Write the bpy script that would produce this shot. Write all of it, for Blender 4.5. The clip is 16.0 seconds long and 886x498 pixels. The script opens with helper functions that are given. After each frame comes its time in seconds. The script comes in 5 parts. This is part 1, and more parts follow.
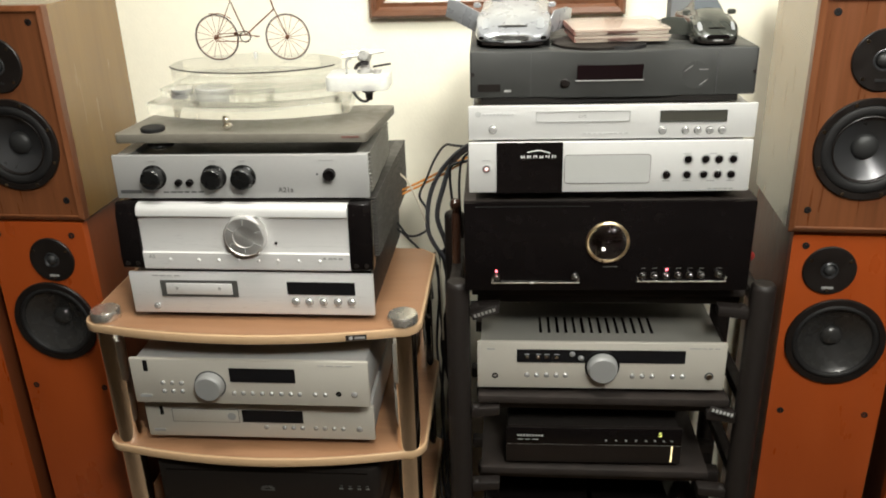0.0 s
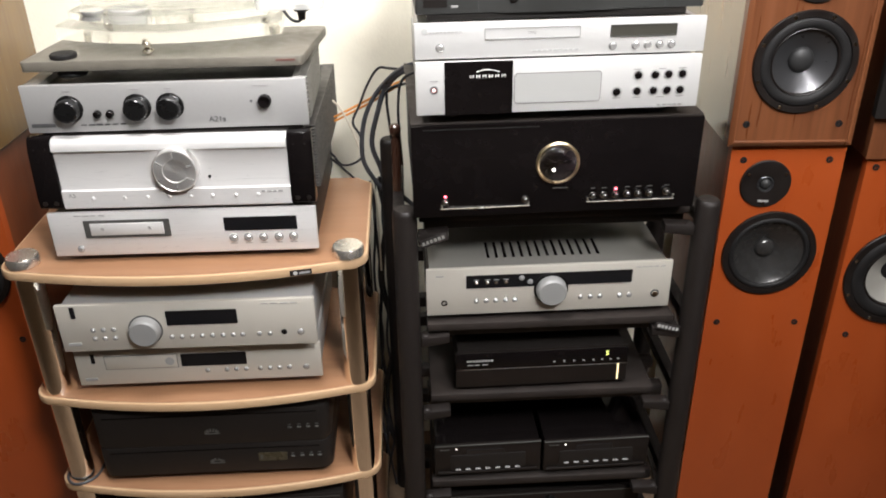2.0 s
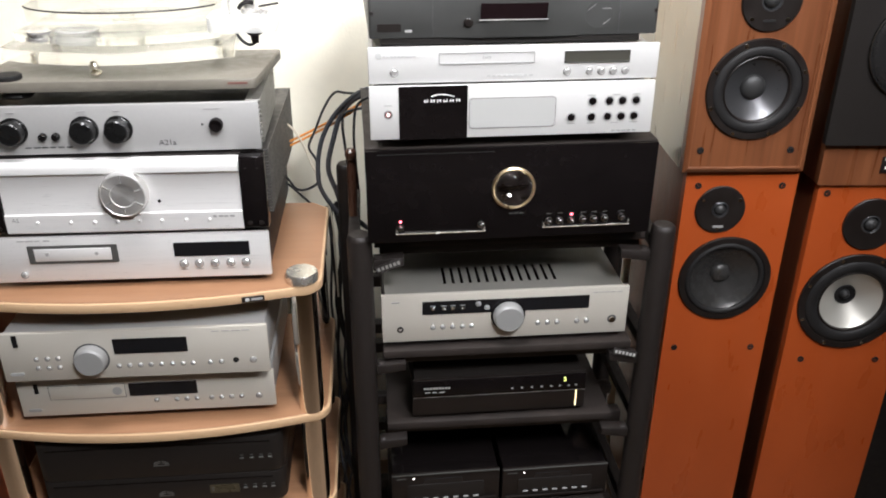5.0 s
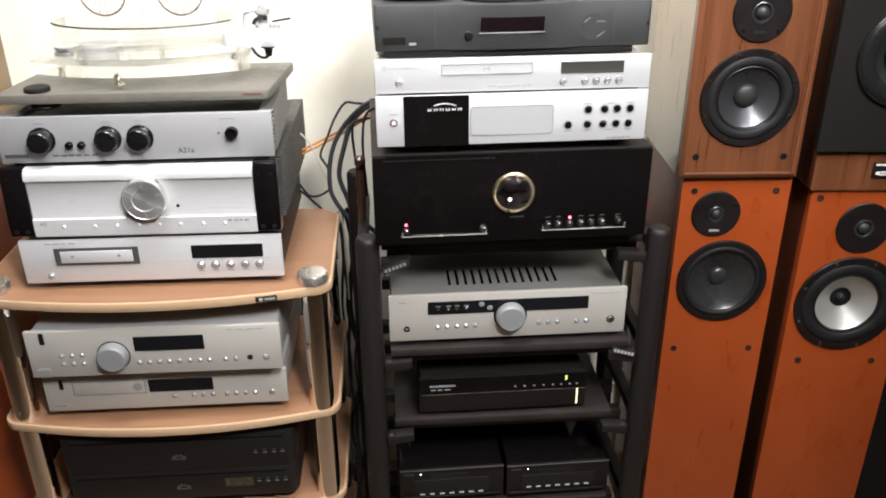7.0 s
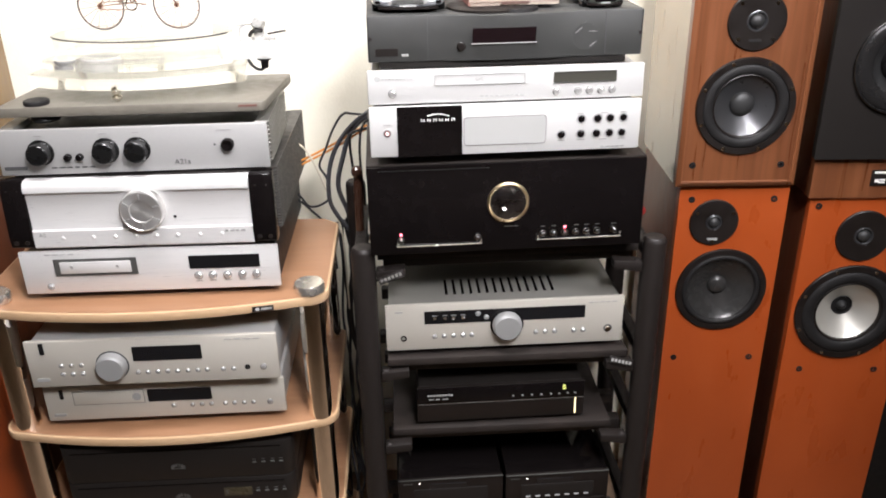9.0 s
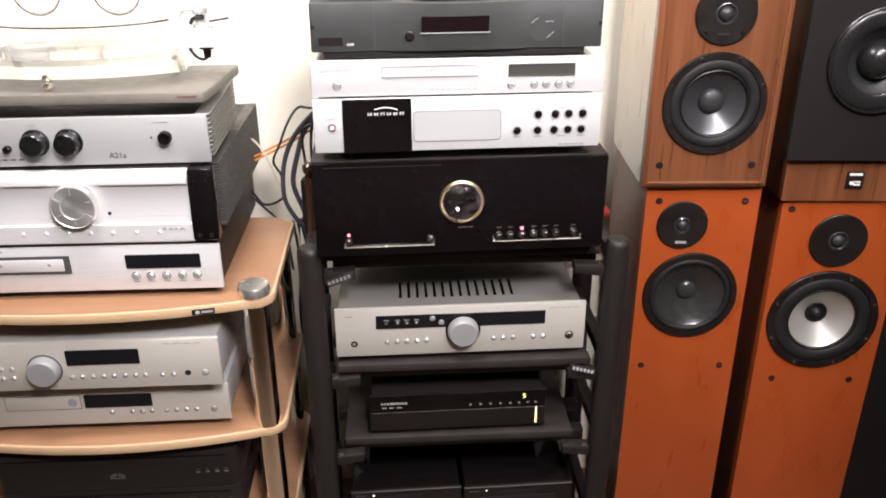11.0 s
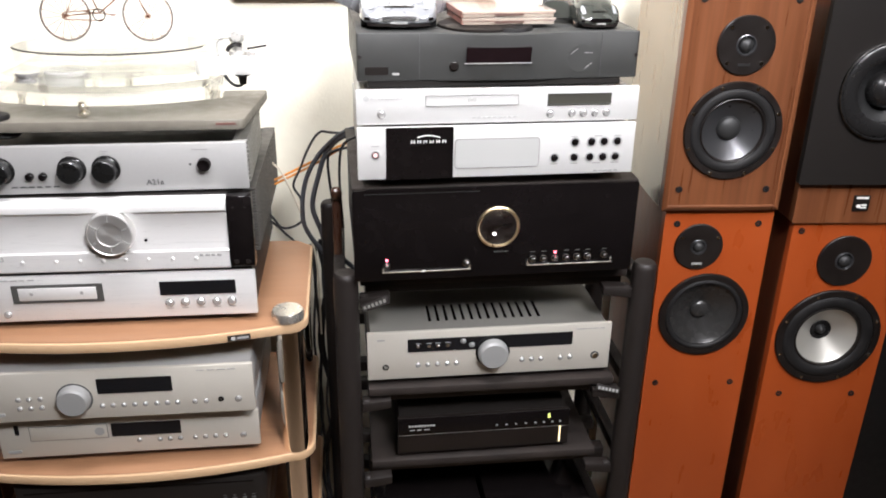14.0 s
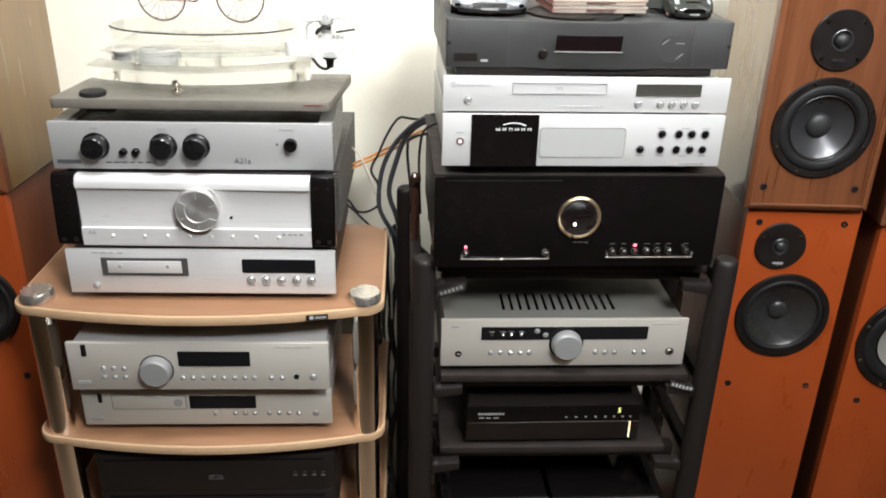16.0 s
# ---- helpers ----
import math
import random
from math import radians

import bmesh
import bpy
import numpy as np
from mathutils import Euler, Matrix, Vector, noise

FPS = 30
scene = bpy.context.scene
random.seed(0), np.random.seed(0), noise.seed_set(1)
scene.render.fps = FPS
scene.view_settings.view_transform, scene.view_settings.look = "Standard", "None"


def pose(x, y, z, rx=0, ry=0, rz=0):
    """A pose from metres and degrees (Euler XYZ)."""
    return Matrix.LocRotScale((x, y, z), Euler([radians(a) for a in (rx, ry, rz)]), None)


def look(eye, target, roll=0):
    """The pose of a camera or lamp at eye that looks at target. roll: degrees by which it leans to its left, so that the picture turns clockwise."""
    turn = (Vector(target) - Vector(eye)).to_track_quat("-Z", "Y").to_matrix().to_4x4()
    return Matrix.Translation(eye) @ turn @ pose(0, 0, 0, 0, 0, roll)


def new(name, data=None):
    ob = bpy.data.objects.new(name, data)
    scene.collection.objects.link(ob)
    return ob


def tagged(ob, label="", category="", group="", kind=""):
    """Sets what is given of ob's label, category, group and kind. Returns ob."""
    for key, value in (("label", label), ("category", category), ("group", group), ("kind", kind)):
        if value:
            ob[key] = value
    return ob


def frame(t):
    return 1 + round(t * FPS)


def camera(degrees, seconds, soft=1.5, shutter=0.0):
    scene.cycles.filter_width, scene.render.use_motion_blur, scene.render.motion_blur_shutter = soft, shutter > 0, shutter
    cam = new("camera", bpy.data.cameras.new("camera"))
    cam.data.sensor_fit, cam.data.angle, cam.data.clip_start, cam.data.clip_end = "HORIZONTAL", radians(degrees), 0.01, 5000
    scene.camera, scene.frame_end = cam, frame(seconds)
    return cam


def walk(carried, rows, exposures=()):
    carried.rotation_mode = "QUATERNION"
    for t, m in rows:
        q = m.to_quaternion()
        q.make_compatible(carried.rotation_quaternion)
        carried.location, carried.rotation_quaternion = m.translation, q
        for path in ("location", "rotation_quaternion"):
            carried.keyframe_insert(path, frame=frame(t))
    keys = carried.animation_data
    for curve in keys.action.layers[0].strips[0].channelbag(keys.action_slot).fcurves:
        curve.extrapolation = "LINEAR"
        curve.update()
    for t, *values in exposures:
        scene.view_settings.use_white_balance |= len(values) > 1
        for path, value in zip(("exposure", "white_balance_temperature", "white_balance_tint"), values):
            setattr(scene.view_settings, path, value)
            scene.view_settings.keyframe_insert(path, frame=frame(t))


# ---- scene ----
cam = camera(56.1, 16.0, soft=1.9)
METRES, EYE, TILT, LEAN, TURN = 0.66, 1.5, 0.0, 0.0, 5.0
ROWS = [
    (0.0, 0.0, 0.0, 0.0, -0.66, -23.06, 1.55),
    (0.5, 0.0376, -0.0018, -0.0021, -3.02, -24.42, 2.02),
    (1.0, 0.0348, -0.0015, -0.0119, -4.37, -25.52, 2.01),
    (1.5, -0.0295, 0.0224, -0.0184, -6.27, -26.55, 1.6),
    (2.0, -0.1117, 0.0628, -0.0332, -7.81, -27.96, 0.8),
    (2.5, -0.1189, 0.0869, -0.0557, -8.55, -28.79, 0.33),
    (3.0, -0.1042, 0.0981, -0.0622, -9.17, -28.94, 0.35),
    (3.5, -0.0931, 0.1169, -0.0719, -9.65, -28.1, 0.05),
    (4.0, -0.0852, 0.1086, -0.0625, -9.95, -27.01, -0.2),
    (6.5, -0.0884, 0.0073, -0.0275, -9.63, -25.78, -0.44),
    (7.0, -0.0679, -0.0218, -0.0232, -8.9, -25.4, 0.32),
    (7.5, -0.0675, -0.0296, -0.0205, -8.71, -25.09, 0.56),
    (8.0, -0.065, -0.037, -0.0183, -8.48, -24.79, 0.82),
    (10.5, 0.0744, 0.0189, -0.0372, -7.83, -24.77, 0.82),
    (11.0, 0.0963, 0.0507, -0.0617, -8.25, -24.8, 0.27),
    (11.5, 0.1108, 0.0587, -0.0604, -9.59, -24.63, 0.46),
    (12.0, 0.1045, 0.0477, -0.0499, -10.4, -24.38, 0.28),
    (12.5, 0.0643, 0.0382, -0.0369, -10.84, -24.12, -0.18),
    (13.0, -0.0097, 0.0493, -0.0254, -11.26, -23.9, -0.43),
    (13.5, -0.0739, 0.0608, -0.0217, -11.51, -23.86, -0.64),
    (14.0, -0.1153, 0.0672, -0.0253, -11.63, -23.83, -0.83),
    (14.5, -0.1393, 0.067, -0.0254, -11.54, -23.67, -0.97),
    (15.0, -0.1577, 0.0666, -0.0248, -11.05, -23.53, -0.97),
    (15.5, -0.1745, 0.0759, -0.0262, -9.91, -23.84, -0.85),
    (16.0, -0.1777, 0.07, -0.0383, -7.38, -24.4, -1.36),
]
EXPOSURES = [(0.0, -0.17, 6350, 5), (1.0, 0.12, 6300, 11), (3.0, 0.22, 5850, 12), (6.5, 0.25, 5850, 12), (12.0, 0.54, 6050, 18), (14.5, 0.30, 5850, 12), (16.0, 0.13, 5850, 9)]
walk(cam, [(t, pose(0, 0, EYE, TILT, LEAN, TURN) @ pose(METRES * x, METRES * y, METRES * z, 90 + pitch, roll, yaw)) for t, x, y, z, yaw, pitch, roll in ROWS], EXPOSURES)

# ---- light ----
world = bpy.data.worlds.new("world")
scene.world = world
world.use_nodes = True
world.node_tree.nodes["Background"].inputs[0].default_value = (1.0, 0.9, 0.75, 1)
world.node_tree.nodes["Background"].inputs[1].default_value = 0.006
# ceiling downlights, the first three aimed at the display: place, target, watts, cone
# The last two are made-up fill: one for the fronts, one for wall_south.
LAMPS = [((-0.29, 0.91, 2.40), (-0.14, 1.62, 1.10), 104, 104), ((1.00, 0.30, 2.40), (0.40, 1.50, 1.15), 79, 78), ((0.40, -0.25, 2.40), (-0.14, 1.40, 1.12), 214, 86), ((0.0, -1.45, 2.40), (0.0, -1.95, 0.5), 80, 66)]
for at, aim, watts, cone in LAMPS:
    lamp = new("lamp", bpy.data.lights.new("lamp", "SPOT"))
    lamp.data.energy, lamp.data.color, lamp.data.shadow_soft_size = watts, (1.0, 0.95, 0.88), 0.19
    lamp.data.spot_size, lamp.data.spot_blend = radians(cone), 1.0
    lamp.matrix_world = look(at, aim)


# ---- materials ----
def mat(name, rgb, rough=0.5, metal=0.0, vary=0.12, scale=8.0, bump=0.0, bump_scale=300.0, stretch=(1, 1, 1), coat=0.0, rough_vary=0.1, second=None, fine=60.0, shine=0.5):
    """A procedural surface: two scales of colour and roughness variation, and fine relief."""
    m = bpy.data.materials.new(name)
    m.use_nodes = True
    nt = m.node_tree
    p = nt.nodes["Principled BSDF"]
    tc = nt.nodes.new("ShaderNodeTexCoord")
    info = nt.nodes.new("ShaderNodeObjectInfo")
    mp = nt.nodes.new("ShaderNodeMapping")
    mp.inputs["Scale"].default_value = stretch
    nt.links.new(tc.outputs["Object"], mp.inputs["Vector"])
    shift = nt.nodes.new("ShaderNodeVectorMath")
    shift.operation = "MULTIPLY_ADD"
    shift.inputs[0].default_value = (7.1, 3.3, 5.7)
    nt.links.new(info.outputs["Random"], shift.inputs[1])
    nt.links.new(mp.outputs["Vector"], shift.inputs[2])
    big, small = nt.nodes.new("ShaderNodeTexNoise"), nt.nodes.new("ShaderNodeTexNoise")
    big.inputs["Scale"].default_value, small.inputs["Scale"].default_value = scale, fine
    big.inputs["Detail"].default_value, small.inputs["Detail"].default_value = 5, 4
    for n in (big, small):
        nt.links.new(shift.outputs[0], n.inputs["Vector"])
    mix = nt.nodes.new("ShaderNodeMath")
    mix.operation = "MULTIPLY_ADD"
    mix.inputs[1].default_value = 0.45
    nt.links.new(small.outputs["Fac"], mix.inputs[0])
    scaled = nt.nodes.new("ShaderNodeMath")
    scaled.operation = "MULTIPLY"
    scaled.inputs[1].default_value = 0.55
    nt.links.new(big.outputs["Fac"], scaled.inputs[0])
    nt.links.new(scaled.outputs[0], mix.inputs[2])
    ramp = nt.nodes.new("ShaderNodeValToRGB")
    ramp.color_ramp.elements[0].position, ramp.color_ramp.elements[1].position = 0.3, 0.7
    lo = second or tuple(max(0.0, c * (1 - vary)) for c in rgb)
    hi = rgb if second else tuple(min(1.0, c * (1 + vary)) for c in rgb)
    ramp.color_ramp.elements[0].color, ramp.color_ramp.elements[1].color = (*lo, 1), (*hi, 1)
    nt.links.new(mix.outputs[0], ramp.inputs[0])
    nt.links.new(ramp.outputs[0], p.inputs["Base Color"])
    rr = nt.nodes.new("ShaderNodeMapRange")
    rr.inputs["From Min"].default_value, rr.inputs["From Max"].default_value = 0.3, 0.7
    rr.inputs["To Min"].default_value, rr.inputs["To Max"].default_value = max(0.02, rough - rough_vary), min(1, rough + rough_vary)
    nt.links.new(small.outputs["Fac"], rr.inputs["Value"])
    nt.links.new(rr.outputs[0], p.inputs["Roughness"])
    p.inputs["Metallic"].default_value = metal
    p.inputs["Specular IOR Level"].default_value = shine
    p.inputs["Coat Weight"].default_value = coat
    p.inputs["Coat Roughness"].default_value = 0.15
    if bump:
        bn = nt.nodes.new("ShaderNodeTexNoise")
        bn.inputs["Scale"].default_value = bump_scale
        nt.links.new(shift.outputs[0], bn.inputs["Vector"])
        b = nt.nodes.new("ShaderNodeBump")
        b.inputs["Strength"].default_value, b.inputs["Distance"].default_value = bump, 0.002
        nt.links.new(bn.outputs["Fac"], b.inputs["Height"])
        nt.links.new(b.outputs[0], p.inputs["Normal"])
    return m


def clear(name, rgb=(1, 1, 1), rough=0.03, ior=1.49):
    m = bpy.data.materials.new(name)
    m.use_nodes = True
    p = m.node_tree.nodes["Principled BSDF"]
    p.inputs["Base Color"].default_value = (*rgb, 1)
    p.inputs["Roughness"].default_value, p.inputs["IOR"].default_value = rough, ior
    p.inputs["Transmission Weight"].default_value = 1.0
    return m


def sheer(name, rgb, see, rough=0.06):
    """Clear plastic that lets most light straight through."""
    m = bpy.data.materials.new(name)
    m.use_nodes = True
    nt = m.node_tree
    p = nt.nodes["Principled BSDF"]
    p.inputs["Base Color"].default_value = (*rgb, 1)
    p.inputs["Roughness"].default_value = rough
    t = nt.nodes.new("ShaderNodeBsdfTransparent")
    t.inputs[0].default_value = (0.97, 0.98, 0.97, 1)
    n = nt.nodes.new("ShaderNodeTexNoise")
    n.inputs["Scale"].default_value = 14
    r = nt.nodes.new("ShaderNodeMapRange")
    r.inputs["To Min"].default_value, r.inputs["To Max"].default_value = see - 0.08, see + 0.08
    mix = nt.nodes.new("ShaderNodeMixShader")
    nt.links.new(n.outputs["Fac"], r.inputs["Value"])
    nt.links.new(r.outputs[0], mix.inputs[0])
    nt.links.new(p.outputs[0], mix.inputs[1])
    nt.links.new(t.outputs[0], mix.inputs[2])
    nt.links.new(mix.outputs[0], nt.nodes["Material Output"].inputs[0])
    return m


def glow(name, rgb, strength):
    m = bpy.data.materials.new(name)
    m.use_nodes = True
    p = m.node_tree.nodes["Principled BSDF"]
    p.inputs["Base Color"].default_value = (*rgb, 1)
    p.inputs["Emission Color"].default_value = (*rgb, 1)
    p.inputs["Emission Strength"].default_value = strength
    return m


# Unseen walls: brown-grey tone picked to lower the fill and darken gloss reflections.
WALL_REST = mat("brown_grey_wall_paint", (0.24, 0.195, 0.145), 0.8, vary=0.08, scale=2, bump=0.2, bump_scale=160)
WALL = mat("wall_paint", (0.84, 0.80, 0.66), 0.7, vary=0.04, scale=2.5, bump=0.25, bump_scale=160, fine=40)
CEIL = mat("ceiling_paint", (0.6, 0.58, 0.53), 0.8, vary=0.03, bump=0.15)
CARPET = mat("carpet", (0.20, 0.135, 0.085), 0.95, vary=0.3, scale=40, bump=0.8, bump_scale=500, fine=300)
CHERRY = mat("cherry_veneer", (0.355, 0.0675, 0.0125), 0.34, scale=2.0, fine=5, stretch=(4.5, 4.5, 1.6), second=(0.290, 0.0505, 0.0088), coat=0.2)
WALNUT = mat("walnut_veneer", (0.195, 0.070, 0.0265), 0.36, scale=2.2, fine=11, stretch=(9, 9, 0.4), second=(0.094, 0.031, 0.0120), bump=0.05, bump_scale=90, coat=0.1)
# Walnut sides: the bright wall's reflection is partly mixed into this tan base colour.
WALNUT_SIDE = mat("walnut_side_veneer", (0.215, 0.127, 0.040), 0.24, scale=2.2, fine=9, stretch=(8, 8, 0.6), second=(0.165, 0.092, 0.032), bump=0.02, bump_scale=60, coat=0.6, rough_vary=0.04)
# Cabinet sides, set to a darker red-brown than the cherry fronts.
CABINET_SIDE = mat("dark_cherry_side", (0.16, 0.045, 0.015), 0.4, scale=3, fine=26, stretch=(14, 14, 0.9), second=(0.09, 0.024, 0.01), bump=0.04)
BEECH = mat("beech_veneer", (0.365, 0.197, 0.107), 0.4, scale=3.0, fine=22, stretch=(1.0, 12, 12), second=(0.255, 0.130, 0.066), bump=0.04, coat=0.15)
BEECH_EDGE = mat("beech_edging", (0.54, 0.375, 0.225), 0.36, scale=3.5, fine=30, stretch=(1.0, 14, 14), second=(0.45, 0.295, 0.165), bump=0.04)
CHROME = mat("chrome", (0.93, 0.88, 0.79), 0.05, 1.0, vary=0.03, rough_vary=0.012)
SATIN_CHROME = mat("satin_chrome", (0.80, 0.76, 0.69), 0.26, 0.9, vary=0.04, rough_vary=0.03)
ARM_SILVER = mat("pale_anodised_arm", (0.56, 0.55, 0.52), 0.3, 0.35, vary=0.04)
BUTTON = mat("silver_button", (0.66, 0.655, 0.64), 0.22, 0.7, vary=0.04, rough_vary=0.03)
BRUSHED = mat("brushed_aluminium", (0.68, 0.67, 0.655), 0.36, 0.3, vary=0.04, scale=3, fine=30, stretch=(1, 60, 60), bump=0.04, bump_scale=60)
SPUN = mat("spun_aluminium", (0.80, 0.79, 0.77), 0.33, 0.85, vary=0.03, rough_vary=0.02)
SPUN.node_tree.nodes["Principled BSDF"].inputs["Anisotropic"].default_value = 0.65
spin_dir = SPUN.node_tree.nodes.new("ShaderNodeTangent")
spin_dir.direction_type, spin_dir.axis = "RADIAL", "Y"
SPUN.node_tree.links.new(spin_dir.outputs[0], SPUN.node_tree.nodes["Principled BSDF"].inputs["Tangent"])
SILVER = mat("silver_lacquer", (0.55, 0.545, 0.53), 0.42, 0.2, vary=0.03, scale=4, bump=0.06, bump_scale=900, fine=200)
SILVER_WARM = mat("champagne_silver_lacquer", (0.485, 0.458, 0.402), 0.45, 0.25, vary=0.04, scale=4, bump=0.06, bump_scale=900, fine=200)
SILVER_GREY = mat("grey_silver_lacquer", (0.375, 0.37, 0.36), 0.42, 0.25, vary=0.05, scale=4, bump=0.06, bump_scale=900, fine=200)
# Silver casing darkened: shade from the amplifier above is put into the colour.
SHADED_CASE = mat("dull_silver_casing", (0.19, 0.183, 0.165), 0.38, 0.3, vary=0.08, scale=4, bump=0.05, bump_scale=700)
TRAY_GREY = mat("dark_grey_frame", (0.085, 0.085, 0.08), 0.4, 0.3, vary=0.08)
KNOB_GREY = mat("grey_satin_knob", (0.27, 0.27, 0.265), 0.5, 0.25, vary=0.05)
BLACK_SATIN = mat("black_satin_metal", (0.0100, 0.0076, 0.0066), 0.42, 0.0, vary=0.3, scale=6, bump=0.05, bump_scale=600, shine=0.3)
BLACK_CASE = mat("black_steel_casing", (0.0108, 0.0090, 0.0080), 0.5, 0.0, vary=0.06, scale=3, rough_vary=0.03, bump=0.04, bump_scale=900, shine=0.3)
HEATSINK = mat("anodised_heatsink", (0.175, 0.169, 0.153), 0.45, 0.3, vary=0.2, scale=6, bump=0.05)
HEATSINK_DARK = mat("dark_anodised_heatsink", (0.060, 0.0565, 0.051), 0.5, 0.2, vary=0.2, scale=6, bump=0.05)
GREY_CASE = mat("charcoal_casing", (0.037, 0.0375, 0.0355), 0.5, 0.0, vary=0.12, scale=5, bump=0.12, bump_scale=700)
KNOB_BLACK = mat("black_knob_plastic", (0.006, 0.006, 0.006), 0.28, vary=0.2)
PRINT_FAINT = mat("faint_dark_print", (0.013, 0.0128, 0.0125), 0.5)
DARK_CHROME = mat("dark_chrome", (0.34, 0.33, 0.32), 0.2, 1.0, vary=0.05, rough_vary=0.02)
GLOSS_BLACK = mat("gloss_black_acrylic", (0.005, 0.004, 0.004), 0.08, 0.0, vary=0.3, rough_vary=0.04, shine=0.17)
DISPLAY = mat("dark_display_glass", (0.008, 0.008, 0.009), 0.12, vary=0.2, rough_vary=0.04)
LCD = mat("grey_green_display", (0.055, 0.053, 0.044), 0.05, vary=0.03, rough_vary=0.01, shine=1.0)
LCD_PALE = mat("pale_grey_display", (0.37, 0.37, 0.355), 0.4, vary=0.006, rough_vary=0.02)
REDGLASS = mat("dark_red_display", (0.011, 0.006, 0.007), 0.15, vary=0.2)
RUBBER = mat("black_rubber", (0.0096, 0.0090, 0.0090), 0.6, vary=0.3, bump=0.1, bump_scale=400, shine=0.3)
ROLL = mat("satin_rubber_roll", (0.013, 0.0125, 0.0125), 0.28, vary=0.04, scale=4, rough_vary=0.02)
CONE_DARK = mat("dark_grey_cone", (0.028, 0.027, 0.026), 0.26, 0.1, vary=0.15, scale=12, bump=0.1, bump_scale=300)
CONE_GREY = mat("smoke_grey_cone", (0.070, 0.070, 0.073), 0.30, 0.6, vary=0.05, scale=12, rough_vary=0.03)
CONE_SILVER = mat("silver_grey_cone", (0.52, 0.505, 0.46), 0.38, 0.6, vary=0.02, scale=4, fine=12, rough_vary=0.01)
DOME = mat("black_dome", (0.019, 0.019, 0.019), 0.5, vary=0.2)
RACK_BLACK = mat("black_powder_coat", (0.0130, 0.0102, 0.0090), 0.5, vary=0.2, scale=6, bump=0.15, bump_scale=900, shine=0.3)
SHELF_BLACK = mat("dusty_black_board", (0.030, 0.0225, 0.019), 0.6, vary=0.35, scale=9, bump=0.2, bump_scale=500, second=(0.012, 0.0100, 0.0090), shine=0.3)
SLATE = mat("brown_grey_plinth_board", (0.150, 0.137, 0.112), 0.42, vary=0.18, scale=6, bump=0.06, bump_scale=300)
PRINT_DARK = mat("dark_print", (0.06, 0.06, 0.06), 0.6)
PRINT_GREY = mat("grey_print", (0.28, 0.28, 0.27), 0.6)
PRINT_PALE = mat("pale_grey_print", (0.42, 0.42, 0.41), 0.6)
PLATE_PRINT = mat("worn_grey_print", (0.15, 0.145, 0.135), 0.6)
PRINT_WHITE = mat("white_print", (0.75, 0.74, 0.70), 0.6)



def acrylic(name, see):
    """Clear acrylic: refracting, with part of the light going straight through."""
    m = clear(name, (0.99, 1.0, 0.99), 0.02)
    nt = m.node_tree
    pass_through, blend = nt.nodes.new("ShaderNodeBsdfTransparent"), nt.nodes.new("ShaderNodeMixShader")
    pass_through.inputs[0].default_value = (0.985, 0.99, 0.985, 1)
    blend.inputs[0].default_value = see
    nt.links.new(nt.nodes["Principled BSDF"].outputs[0], blend.inputs[1])
    nt.links.new(pass_through.outputs[0], blend.inputs[2])
    nt.links.new(blend.outputs[0], nt.nodes["Material Output"].inputs[0])
    return m


ACRYLIC = acrylic("clear_acrylic", 0.44)
ACRYLIC_THIN = acrylic("clear_thin_acrylic", 0.70)
ACRYLIC_FROST = sheer("frosted_acrylic", (0.82, 0.82, 0.80), 0.55, 0.3)
SMOKY_ACRYLIC = sheer("smoky_acrylic", (0.52, 0.51, 0.49), 0.52, 0.25)
GLASS = clear("clear_glass", (1, 1, 1), 0.01, 1.5)
BRASS = mat("brass_ring", (0.50, 0.40, 0.25), 0.35, 1.0, vary=0.1)
COPPER = mat("coppery_wire", (0.26, 0.13, 0.08), 0.35, 0.8, vary=0.15)
CABLE = mat("black_cable_jacket", (0.014, 0.014, 0.015), 0.4, vary=0.3)
CABLE_BLUE = mat("blue_grey_cable_jacket", (0.048, 0.050, 0.056), 0.35, vary=0.2)
CABLE_ORANGE = mat("orange_cable_jacket", (0.62, 0.24, 0.035), 0.4, vary=0.1)
CABLE_WHITE = mat("cream_cable_jacket", (0.62, 0.56, 0.44), 0.5, vary=0.1)
FRAME_WOOD = mat("dark_frame_wood", (0.20, 0.085, 0.04), 0.35, scale=4, fine=40, stretch=(1, 14, 14), second=(0.09, 0.036, 0.018), coat=0.3)
PAPER = mat("picture_paper", (0.55, 0.50, 0.42), 0.8, vary=0.2, scale=14)
CAR_SILVER = mat("silver_blue_car_paint", (0.38, 0.39, 0.41), 0.28, 0.5, vary=0.03, coat=0.6, rough_vary=0.02)
CAR_BLACK = mat("black_green_car_paint", (0.055, 0.058, 0.050), 0.18, 0.2, vary=0.1, coat=0.8)
CAR_GLASS = mat("smoky_car_glass", (0.10, 0.11, 0.12), 0.08, vary=0.1)
LENS_CLEAR = mat("pale_headlight_lens", (0.42, 0.43, 0.44), 0.15, 0.3, vary=0.1)
CD_PINK = mat("printed_pink_inlay", (0.30, 0.14, 0.11), 0.35, vary=0.4, scale=30)
CD_EDGE = sheer("clear_case_plastic", (0.66, 0.55, 0.46), 0.55)
WOOD_BROWN = mat("brown_lacquered_wood", (0.055, 0.028, 0.018), 0.3, scale=6, fine=30, stretch=(14, 14, 1), second=(0.05, 0.02, 0.012), coat=0.3)
LED_RED = glow("red_led", (1.0, 0.12, 0.16), 5.0)
LED_WHITE = glow("white_led", (1.0, 0.9, 0.8), 4.0)
LED_YELLOW = glow("yellow_green_digit", (0.88, 0.90, 0.22), 1.2)
LED_LINE = glow("warm_indicator_line", (1.0, 0.80, 0.40), 1.6)
